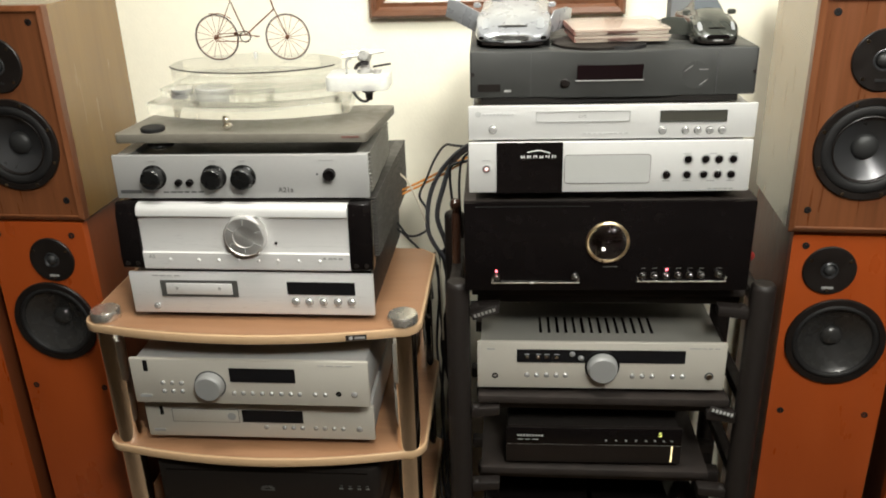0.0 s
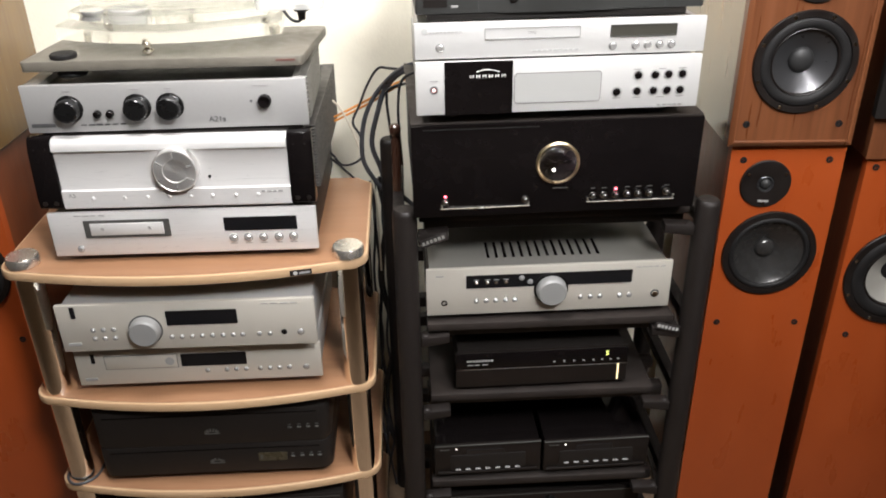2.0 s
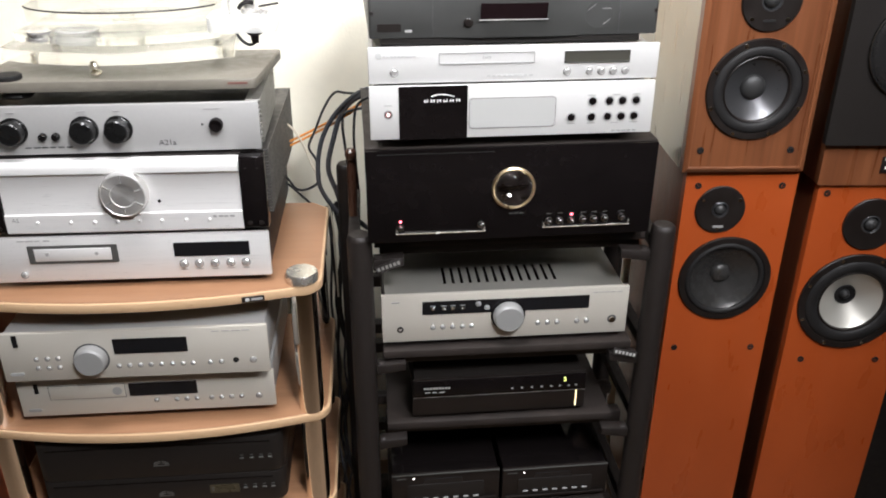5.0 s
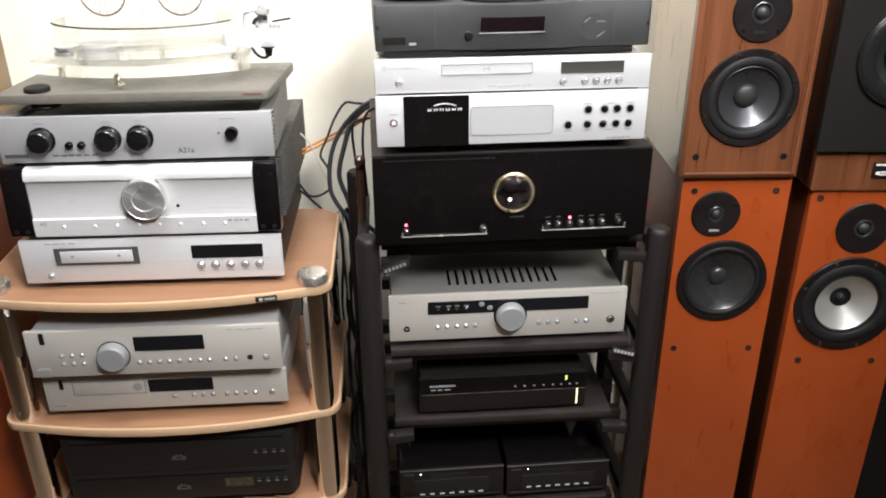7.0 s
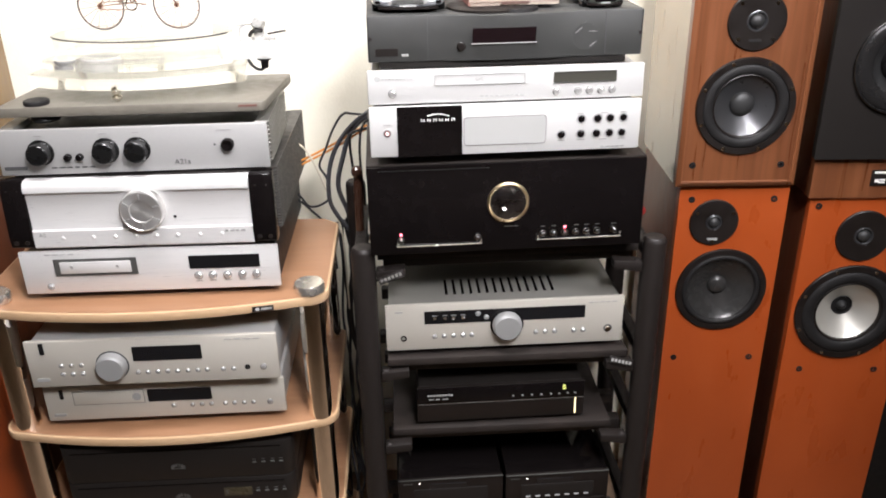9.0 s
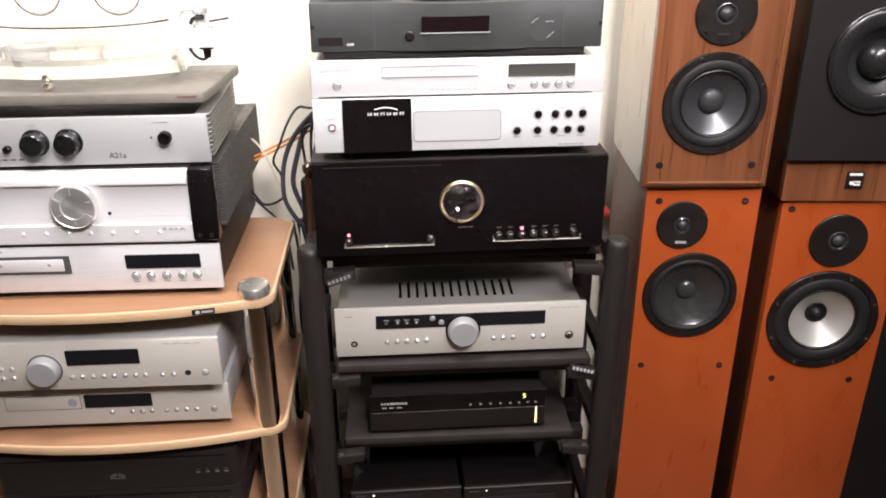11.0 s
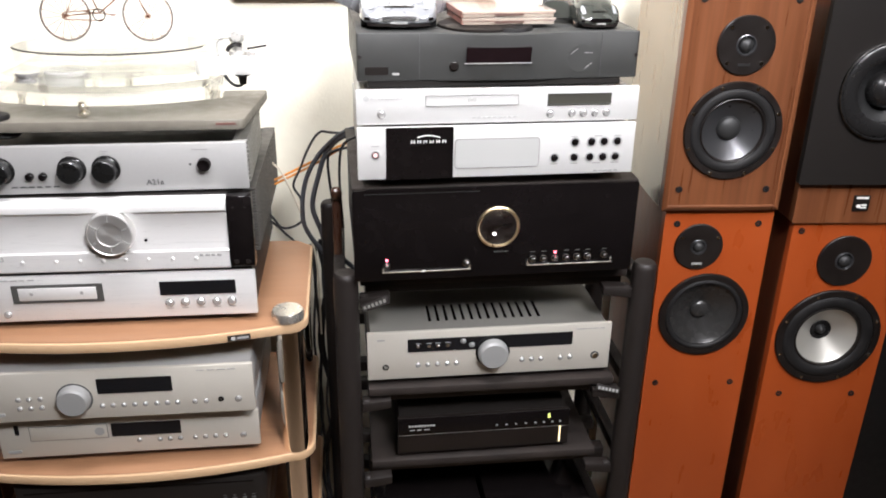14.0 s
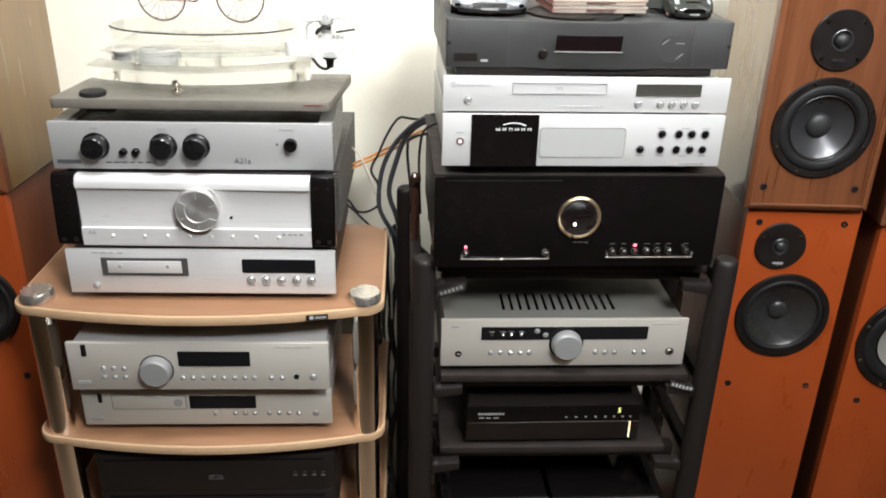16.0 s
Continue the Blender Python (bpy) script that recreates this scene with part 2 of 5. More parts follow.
DIFFUSER = glow("lamp_diffuser", (1.0, 0.88, 0.70), 4.0)


# ---- shapes ----
def bm_box(sx, sy, sz, at=(0, 0, 0), bevel=0.0, seg=2):
    """A box whose centre lies at `at`."""
    bm = bmesh.new()
    bmesh.ops.create_cube(bm, size=1, matrix=Matrix.Translation(at) @ Matrix.Diagonal((sx, sy, sz, 1)))
    if bevel:
        bmesh.ops.bevel(bm, geom=bm.edges[:], offset=bevel, segments=seg, affect="EDGES", profile=0.5)
    return bm


def lathe(profile, seg=32, face="z", at=(0, 0, 0)):
    """A turned solid; profile rows are (radius, height). face "z" turns round z, "y" round -y (towards the room)."""
    bm = bmesh.new()
    rings = []
    for r, h in profile:
        if r < 1e-6:
            rings.append([bm.verts.new((0, 0, h))])
        else:
            rings.append([bm.verts.new((r * math.cos(a), r * math.sin(a), h)) for a in (2 * math.pi * k / seg for k in range(seg))])
    for a, b in zip(rings, rings[1:]):
        for k in range(seg):
            n = (k + 1) % seg
            if len(a) == 1 and len(b) > 1:
                bm.faces.new((a[0], b[k], b[n]))
            elif len(b) == 1 and len(a) > 1:
                bm.faces.new((a[k], a[n], b[0]))
            elif len(a) > 1:
                bm.faces.new((a[k], a[n], b[n], b[k]))
    if len(rings[0]) > 1:
        bm.faces.new(rings[0][::-1])
    if len(rings[-1]) > 1:
        bm.faces.new(rings[-1])
    bmesh.ops.recalc_face_normals(bm, faces=bm.faces)
    turn = Matrix.Rotation(radians(90), 4, "X") if face == "y" else Matrix.Identity(4)
    bm.transform(Matrix.Translation(at) @ turn)
    return bm


def lathe_open(profile, seg):
    """A turned skin with a little thickness, towards the room."""
    back = [(max(r, 0.0), h - 0.0012) for r, h in profile[::-1]]
    closed = profile + ([] if profile[-1][0] < 1e-6 else [])
    if profile[-1][0] < 1e-6:
        return lathe(profile[::-1] + [(profile[0][0], profile[0][1] - 0.004), (0, profile[0][1] - 0.004)], seg, "y")
    bm = bmesh.new()
    rings = [[bm.verts.new((r * math.cos(a), r * math.sin(a), h)) for a in (2 * math.pi * k / seg for k in range(seg))] for r, h in closed + back]
    n = len(rings)
    for i in range(n):
        a, b = rings[i], rings[(i + 1) % n]
        for k in range(seg):
            bm.faces.new((a[k], a[(k + 1) % seg], b[(k + 1) % seg], b[k]))
    bmesh.ops.recalc_face_normals(bm, faces=bm.faces)
    bm.transform(Matrix.Rotation(radians(90), 4, "X"))
    return bm


def smooth_line(points, steps=8, closed=False):
    """A Catmull-Rom line through the points."""
    pts = [Vector(p) for p in points]
    n = len(pts)
    out = []
    for i in range(n if closed else n - 1):
        p1, p2 = pts[i], pts[(i + 1) % n]
        p0 = pts[i - 1] if closed or i else p1 * 2 - p2
        p3 = pts[(i + 2) % n] if closed or i + 2 < n else p2 * 2 - p1
        for k in range(steps):
            t = k / steps
            out.append(0.5 * (2 * p1 + (p2 - p0) * t + (2 * p0 - 5 * p1 + 4 * p2 - p3) * t * t + (3 * p1 - p0 - 3 * p2 + p3) * t ** 3))
    if not closed:
        out.append(pts[-1])
    return out


def tube(points, r, seg=8, steps=8, closed=False, smooth=True):
    line = smooth_line(points, steps, closed) if smooth else [Vector(p) for p in points]
    bm = bmesh.new()
    rings, up = [], None
    n = len(line)
    for i, p in enumerate(line):
        a = line[i - 1] if (i or closed) else p
        b = line[(i + 1) % n] if (i + 1 < n or closed) else p
        d = (b - a).normalized()
        if up is None:
            up = Vector((0, 0, 1)) if abs(d.z) < 0.9 else Vector((0, 1, 0))
        side = d.cross(up).normalized()
        up = side.cross(d).normalized()
        rings.append([bm.verts.new(p + r * (math.cos(t) * side + math.sin(t) * up)) for t in (2 * math.pi * k / seg for k in range(seg))])
    for i in range(n if closed else n - 1):
        a, b = rings[i], rings[(i + 1) % n]
        for k in range(seg):
            bm.faces.new((a[k], a[(k + 1) % seg], b[(k + 1) % seg], b[k]))
    if not closed:
        bm.faces.new(rings[0][::-1])
        bm.faces.new(rings[-1])
    bmesh.ops.recalc_face_normals(bm, faces=bm.faces)
    return bm


def prism(outline, depth, plane="xz", at=(0, 0, 0), bevel=0.0):
    """A flat outline given depth. xz: the outline faces the room and depth runs to +y; xy: it lies flat and depth runs up; yz: depth runs to +x."""
    bm = bmesh.new()
    to = {"xz": lambda a, b, d: (a, d, b), "xy": lambda a, b, d: (a, b, d), "yz": lambda a, b, d: (d, a, b)}[plane]
    lo = [bm.verts.new(to(a, b, 0)) for a, b in outline]
    hi = [bm.verts.new(to(a, b, depth)) for a, b in outline]
    bm.faces.new(lo), bm.faces.new(hi[::-1])
    for k in range(len(lo)):
        n = (k + 1) % len(lo)
        bm.faces.new((lo[k], hi[k], hi[n], lo[n]))
    bmesh.ops.recalc_face_normals(bm, faces=bm.faces)
    if bevel:
        edges = [e for e in bm.edges if e.is_boundary is False and e.calc_face_angle(0) > 0.6]
        bmesh.ops.bevel(bm, geom=edges, offset=bevel, segments=2, affect="EDGES", profile=0.5)
    bm.transform(Matrix.Translation(at))
    return bm


def round_rect(w, h, r, seg=5, x=0.0, y=0.0):
    out = []
    for cx, cy, a0 in ((w / 2 - r, h / 2 - r, 0), (-w / 2 + r, h / 2 - r, 90), (-w / 2 + r, -h / 2 + r, 180), (w / 2 - r, -h / 2 + r, 270)):
        out += [(x + cx + r * math.cos(radians(a0 + 90 * k / seg)), y + cy + r * math.sin(radians(a0 + 90 * k / seg))) for k in range(seg + 1)]
    return out


def joined(*bms):
    out = bmesh.new()
    for b in bms:
        me = bpy.data.meshes.new("piece")
        b.to_mesh(me)
        b.free()
        out.from_mesh(me)
        bpy.data.meshes.remove(me)
    return out


def mesh_of(name, bm, material, flat=False):
    me = bpy.data.meshes.new(name)
    bm.to_mesh(me)
    bm.free()
    me.materials.append(material)
    if not flat:
        me.polygons.foreach_set("use_smooth", [True] * len(me.polygons))
        me.set_sharp_from_angle(angle=radians(32))
    return me


def part(name, bm, material, parent, label="", at=None):
    """One mesh object under a thing or under a part."""
    ob = new(name, mesh_of(name, bm, material))
    ob.parent = parent
    if at:
        ob.location = at
    return tagged(ob, label)


def again(ob, at):
    """The same part once more, on the same mesh, at another place."""
    o = new(ob.name.split(".")[0], ob.data)
    o.parent, o.location = ob.parent, at
    if "label" in ob:
        o["label"] = ob["label"]
    return o


def row(name, bm, material, parent, places, label=""):
    """One mesh, repeated as parts at the places."""
    first = part(name, bm, material, parent, label, places[0])
    return [first] + [again(first, p) for p in places[1:]]


def thing(name, m, label, category, group=""):
    ob = new(name)
    ob.empty_display_size = 0.05
    ob.matrix_world = m
    return tagged(ob, label, category, group)


def structure(name, bm, material, label=""):
    return tagged(new(name, mesh_of(name, bm, material)), label, "", "", "structure")


def lettering(name, text, size, material, parent, at, depth=0.0004):
    cu = bpy.data.curves.new(name, "FONT")
    cu.body, cu.size, cu.extrude, cu.align_x, cu.align_y = text, size, depth, "CENTER", "CENTER"
    tmp = bpy.data.objects.new(name, cu)
    me = bpy.data.meshes.new_from_object(tmp)
    bpy.data.objects.remove(tmp)
    me.transform(Matrix.Rotation(radians(90), 4, "X"))
    me.materials.append(material)
    ob = new(name, me)
    ob.parent, ob.location = parent, at
    return ob


def print_bar(parent, x, z, w, h, material, y=-0.0005, name="print"):
    return part(name, bm_box(w, 0.0008, h), material, parent, "", (x, y, z))


def print_row(parent, x0, x1, z, h, material, y=-0.0005, words=4):
    """Small unreadable print as short bars of uneven length in one mesh."""
    rng = random.Random(round(1000 * (x0 + z)))
    bms, x = [], x0
    step = (x1 - x0) / words
    for k in range(words):
        w = step * rng.uniform(0.6, 0.85)
        bms.append(bm_box(w, 0.0008, h * rng.uniform(0.8, 1.0), (x0 + step * k + w / 2, y, z)))
    return part("print", joined(*bms), material, parent)


# ---- the room ----
structure("floor", bm_box(4.8, 4.4, 0.1, (0, -0.2, -0.05)), CARPET)
structure("ceiling", bm_box(4.8, 4.4, 0.1, (0, -0.2, 2.65)), CEIL)
structure("wall_north", bm_box(4.8, 0.1, 2.6, (0, 1.83, 1.3)), WALL)
# South, west and east walls are out of view and close the room.
structure("wall_south", bm_box(4.8, 0.1, 2.6, (0, -2.35, 1.3)), WALL_REST)
structure("wall_west", bm_box(0.1, 4.08, 2.6, (-2.35, -0.26, 1.3)), WALL_REST)
structure("wall_east", bm_box(0.1, 4.08, 2.6, (2.35, -0.26, 1.3)), WALL_REST)
# Fixtures added at every lamp, fill lamps included; all lie out of view.
for (lx, ly, _), _, _, _ in LAMPS:
    cl = thing("ceiling_light", pose(lx, ly, 2.6), "round white ceiling downlight, added out of view, with a glowing lens", "ceiling light", "ceiling lights")
    part("rim", lathe_open([(0.185, 0.0), (0.185, 0.012), (0.172, 0.014), (0.168, 0.0)], 48), SILVER, cl).rotation_euler.x = radians(-90)
    part("lens", lathe([(0.0, -0.026), (0.08, -0.022), (0.14, -0.012), (0.166, -0.002), (0.166, 0.0), (0, 0.0)], 48), DIFFUSER, cl)


# ---- loudspeakers ----
def driver(parent, x, z, r, cone, surround=RUBBER, bolts=6, dome=0.3, cone_r=0.72, cone_deep=0.2, ring=BLACK_SATIN, dome_mat=DOME, bullet=False, inner=0.87, ridge=False, hollow=False):
    """A cone driver set into the baffle; y = 0 is the baffle's face."""
    w = part("woofer", lathe_open([(r, 0.0), (r, 0.0035), (r * 0.985, 0.0055), (r * inner, 0.0055), (r * (inner - 0.01), 0.001), (r * (inner - 0.01), -0.003)], 56), ring, parent, "", (x, 0, z))
    s0, s1 = r * inner, r * cone_r
    mid, half = (s0 + s1) / 2, (s0 - s1) / 2
    prof = [(s0, -0.004)] + [(mid + half * math.cos(a), 0.001 + 0.0055 * r / 0.09 * math.sin(a)) for a in (math.pi * k / 10 for k in range(11))] + [(s1 * 0.99, -0.006)]
    part("surround", lathe_open(prof, 56), surround, w)
    if ridge:
        part("inner_ring", lathe_open([(s1 * 1.01, 0.0005), (s1, 0.0030), (s1 * 0.975, 0.0038), (s1 * 0.95, 0.0030), (s1 * 0.93, -0.0005)], 56), ring, w)
    rd = r * dome
    prof = []
    for k in range(15):
        q = k / 14
        prof.append((s1 + (rd - s1) * q, 0.001 - r * cone_deep * (q ** 0.85)))
    part("cone", lathe_open(prof, 56), cone, w)
    base = 0.001 - r * cone_deep
    if hollow:
        part("throat", lathe_open([(rd * 1.06, base + 0.002), (rd, base + 0.003), (rd * 0.96, base - 0.003), (rd * 0.9, base - 0.012), (0.0, base - 0.012)], 40), RUBBER, w, "dark hollow round the plug")
        part("phase_plug", lathe_open([(rd * 0.55, base - 0.012), (rd * 0.53, base - 0.003), (rd * 0.42, base + 0.004), (rd * 0.2, base + 0.009), (0.0, base + 0.010)], 32), dome_mat, w)
    elif bullet:
        part("dust_cap", lathe_open([(rd * math.cos(a) ** 0.8 if a < 1.56 else 0, base + rd * 0.95 * math.sin(a)) for a in (math.pi / 2 * k / 9 for k in range(10))], 40), dome_mat, w)
    else:
        part("dust_cap", lathe_open([(rd * math.cos(a) if k < 9 else 0, base + rd * 0.5 * math.sin(a)) for k, a in ((k, math.pi / 2 * k / 9) for k in range(10))], 40), dome_mat, w)
    if bolts:
        places = [(r * 0.935 * math.sin(2 * math.pi * (k + 0.5) / bolts), -0.0055, r * 0.935 * math.cos(2 * math.pi * (k + 0.5) / bolts)) for k in range(bolts)]
        row("bolt", lathe([(0, 0), (0.0032, 0), (0.0032, 0.0012), (0.0018, 0.0018), (0, 0.0012)], 10, "y"), CHROME, w, places)
    return w


def tweeter(parent, x, z, r, dome_r=0.011, print_z=None, bolts=3, plate=BLACK_SATIN):
    t = part("tweeter", lathe([(r, 0), (r, 0.003), (r * 0.97, 0.0045), (r * 0.36, 0.0035), (r * 0.30, 0.0005), (r * 0.30, 0), ], 44, "y"), plate, parent, "", (x, 0, z))
    part("dome", lathe([(dome_r, 0.0), (dome_r, 0.001)] + [(dome_r * math.cos(a) if k < 7 else 0, 0.002 + dome_r * 0.75 * math.sin(a)) for k, a in ((k, math.pi / 2 * k / 7) for k in range(8))], 28, "y"), DOME, t)
    part("dome_ring", lathe_open([(dome_r * 1.5, 0.0035), (dome_r * 1.35, 0.0045), (dome_r * 1.1, 0.001)], 28), CONE_GREY, t)
    if bolts:
        row("bolt", lathe([(0, 0), (0.003, 0), (0.003, 0.0012), (0, 0.0012)], 10, "y"), CHROME, t, [(r * 0.84 * math.sin(radians(a)), -0.0042, r * 0.84 * math.cos(radians(a))) for a in ((60, 180 + 60 * 0, 300) if bolts == 3 else (45, 135, 225, 315))][: bolts])
    if print_z:
        print_bar(t, 0, print_z, r * 0.42, 0.0045, PRINT_GREY if dome_r < 0.011 else PRINT_FAINT, -0.005)
    return t


def sockets(parent, places):
    row("grille_socket", lathe([(0.003, 0), (0.0062, 0), (0.0062, 0.0014), (0.0035, 0.0018), (0.003, -0.001)], 16, "y"), RUBBER, parent, [(x, 0, z) for x, z in places])


def holed(outer, holes, depth, plane="xz"):
    """A flat outline with round or square holes through it, given depth."""
    bm = bmesh.new()
    for loop in (outer, *holes):
        vs = [bm.verts.new((a, 0, b)) for a, b in loop]
        for k in range(len(vs)):
            bm.edges.new((vs[k], vs[(k + 1) % len(vs)]))
    bmesh.ops.triangle_fill(bm, edges=bm.edges[:], use_beauty=True, normal=(0, -1, 0))
    out = bmesh.ops.extrude_face_region(bm, geom=bm.faces[:])
    bmesh.ops.translate(bm, verts=[v for v in out["geom"] if isinstance(v, bmesh.types.BMVert)], vec=(0, depth, 0))
    bmesh.ops.recalc_face_normals(bm, faces=bm.faces)
    return bm


def circle(x, z, r, n=48):
    return [(x + r * math.cos(2 * math.pi * k / n), z + r * math.sin(2 * math.pi * k / n)) for k in range(n)]


def rect(x0, x1, z0, z1):
    return [(x0, z0), (x1, z0), (x1, z1), (x0, z1)]


def cabinet(parent, w, h, d, front, side, holes=(), baffle=0.018, wall=0.015):
    """A hollow wooden box with a front baffle, through which the drivers' holes go."""
    shell = joined(holed(round_rect(w, h, 0.0025, 3, 0, h / 2), [rect(-w / 2 + wall, w / 2 - wall, wall, h - wall)], d - baffle), bm_box(w - 0.004, 0.012, h - 0.004, (0, d - baffle - 0.0065, h / 2)))
    shell.transform(Matrix.Translation((0, baffle, 0)))
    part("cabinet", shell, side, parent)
    return part("front_baffle", holed(round_rect(w, h, 0.002, 3, 0, h / 2), [circle(*c) for c in holes], baffle), front, parent)


def mitred(profile, length):
    """A strip of moulding with mitred ends; profile rows are (y, height)."""
    bm = bmesh.new()
    ends = [[bm.verts.new((sgn * (length / 2 - z), y, z)) for y, z in profile] for sgn in (-1, 1)]
    for k in range(len(profile)):
        n = (k + 1) % len(profile)
        bm.faces.new((ends[0][k], ends[1][k], ends[1][n], ends[0][n]))
    bm.faces.new(ends[0]), bm.faces.new(ends[1][::-1])
    bmesh.ops.recalc_face_normals(bm, faces=bm.faces)
    return bm


def bookshelf(m, label):
    sp = thing("bookshelf_speaker", m, label, "loudspeaker", "stacked bookshelf speakers")
    cabinet(sp, 0.217, 0.40, 0.265, WALNUT, WALNUT_SIDE, [(0, 0.149, 0.078), (0, 0.297, 0.030)])
    for name, length, at, turn in (("bottom_moulding", 0.217, (0, 0, 0.0), 0), ("top_moulding", 0.217, (0, 0, 0.40), 180), ("side_moulding", 0.40, (-0.1085, 0, 0.20), 90), ("side_moulding", 0.40, (0.1085, 0, 0.20), -90)):
        strip = mitred([(0.0, 0.0), (-0.0012, 0.0012), (-0.0042, 0.0085), (-0.0036, 0.0102), (0.0, 0.0108)], length)
        strip.transform(Matrix.Rotation(radians(turn), 4, "Y"))
        part(name, strip, WALNUT, sp, "raised wooden moulding round the front", at)
    driver(sp, 0.0, 0.149, 0.0875, CONE_GREY, bolts=8, dome=0.25, cone_r=0.66, cone_deep=0.22, ridge=True)
    tweeter(sp, 0.0, 0.297, 0.050, 0.012, -0.032, bolts=4)
    sockets(sp, [(-0.081, 0.041), (0.079, 0.041), (-0.081, 0.372), (0.079, 0.372)])
    return sp


def floorstander(m, h, w, d, label, tw, wf, scr, silver):
    sp = thing("floorstanding_speaker", m, label, "loudspeaker", "floorstanding speakers")
    cabinet(sp, w, h, d, CHERRY, CABINET_SIDE, [(wf[0], wf[1], wf[2] * 0.89), (tw[0], tw[1], tw[2] * 0.6)])
    if silver:
        driver(sp, wf[0], wf[1], wf[2], CONE_SILVER, bolts=8, dome=0.19, cone_r=0.63, cone_deep=0.30, ridge=True, hollow=True)
        tweeter(sp, tw[0], tw[1], tw[2], 0.012, bolts=0)
    else:
        driver(sp, wf[0], wf[1], wf[2], CONE_DARK, bolts=0, dome=0.22, cone_r=0.74, cone_deep=0.27, dome_mat=CONE_DARK)
        tweeter(sp, tw[0], tw[1], tw[2], 0.010, -0.033, bolts=3)
    sockets(sp, scr)
    part("plinth", bm_box(w + 0.03, d + 0.03, 0.022, (0, d / 2, 0.011), 0.004), BLACK_SATIN, sp)
    return sp


SCR_A = [(-0.078, 0.912), (0.075, 0.912), (-0.078, 0.567), (0.075, 0.567)]
floorstander(pose(0.600, 1.395, 0, 0, 0, -3.9), 0.938, 0.203, 0.30, "orange cherry floorstanding speaker with a dark grey cone", (-0.032, 0.866, 0.046), (-0.002, 0.722, 0.088), SCR_A, False)
floorstander(pose(-0.923, 1.438, 0, 0, 0, -2.4), 0.938, 0.203, 0.30, "orange cherry floorstanding speaker beside the beech hi-fi stand", (0.024, 0.860, 0.046), (0.002, 0.722, 0.088), SCR_A, False)
SCR_B = [(-0.097, 0.895), (0.092, 0.895), (-0.076, 0.535), (0.074, 0.535)]
floorstander(pose(0.859, 1.379, 0, 0, 0, -5.2), 0.914, 0.228, 0.32, "wide cherry floorstanding speaker with a silver-grey cone", (-0.004, 0.834, 0.052), (-0.003, 0.668, 0.104), SCR_B, True)
floorstander(pose(-1.178, 1.43, 0, 0, 0, 1.5), 0.914, 0.228, 0.32, "wide cherry floorstanding speaker standing next to its neighbour", (0.004, 0.834, 0.052), (0.003, 0.668, 0.104), SCR_B, True)
bookshelf(pose(0.592, 1.383, 0.943, 0, 0, -3.2), "walnut bookshelf speaker with a grey cone on a floorstander")
bookshelf(pose(-0.922, 1.4385, 0.943, 0, 0, -2.4), "walnut bookshelf speaker on a floorstander beside the beech stand")
for px, py, pyaw in ((0.600, 1.40, -3.9), (-0.922, 1.455, -2.4)):
    pad = thing("speaker_pad", pose(px, py, 0.938, 0, 0, pyaw), "thin dark pad between the two stacked speakers", "pad", "speaker pads")
    part("sheet", bm_box(0.17, 0.22, 0.005, (0, 0.13, 0.0025), 0.001), RUBBER, pad)

mon = thing("studio_monitor", pose(0.855, 1.372, 0.914, 0, 0, -4.6), "walnut studio monitor with a black front on a floorstander", "loudspeaker")
cabinet(mon, 0.238, 0.46, 0.33, WALNUT, CABINET_SIDE, [(-0.002, 0.252, 0.076), (0.004, 0.392, 0.026)])
part("black_baffle", holed(round_rect(0.248, 0.376, 0.004, 3, -0.004, 0.268), [circle(-0.002, 0.252, 0.076), circle(0.004, 0.392, 0.026)], 0.0138), BLACK_CASE, mon, "matt black front panel", (0, -0.014, 0))
wf = driver(mon, -0.002, 0.2508, 0.0868, DOME, ROLL, bolts=0, dome=0.38, cone_r=0.62, cone_deep=0.22, ring=ROLL, dome_mat=ROLL, bullet=True, inner=0.965)
wf.location.y = -0.014
part("chrome_rim", lathe_open([(0.0874, 0.0), (0.0874, 0.0058), (0.0864, 0.0062)], 56), DARK_CHROME, mon, "thin bright rim", (-0.002, -0.014, 0.2508))
tw = tweeter(mon, 0.004, 0.392, 0.042, 0.012, bolts=4, plate=SILVER_GREY)
tw.location.y = -0.014
part("recess", lathe([(0.0, 0.0046), (0.024, 0.0046), (0.026, 0.0052), (0.026, 0.0), (0.0, 0.0)], 36, "y"), DOME, tw, "dark recessed middle")
badge = part("badge", bm_box(0.030, 0.003, 0.030, (0, -0.0015, 0), 0.0006), BLACK_SATIN, mon, "black square badge with white marks", (0.002, 0, 0.040))
for bx, bz, bw, bh in ((0, 0.011, 0.022, 0.004), (-0.005, -0.005, 0.007, 0.006), (0.005, -0.003, 0.010, 0.003), (0.004, -0.008, 0.012, 0.003)):
    print_bar(badge, bx, bz, bw, bh, PRINT_WHITE, -0.0035)

# Made-up dark box that fills the black area right of the wide speaker.
big = thing("black_cabinet", pose(1.22, 1.47, 0, 0, 0, -4), "tall plain black box standing in for the dark area", "loudspeaker")
part("cabinet", bm_box(0.40, 0.33, 1.45, (0, 0.165, 0.725), 0.004), BLACK_SATIN, big)
part("grille", prism(round_rect(0.37, 1.38, 0.01, 3), 0.012, "xz", (0, -0.012, 0.725), 0.003), RUBBER, big, "black front sheet of the stand-in box")


# ---- beech hi-fi stand ----
stand = thing("hifi_stand", pose(-0.457, 1.250, 0), "beech hi-fi stand with bowed shelves, chrome posts and chrome caps", "hi-fi stand")
SHELVES = (0.818, 0.562, 0.356, 0.11)


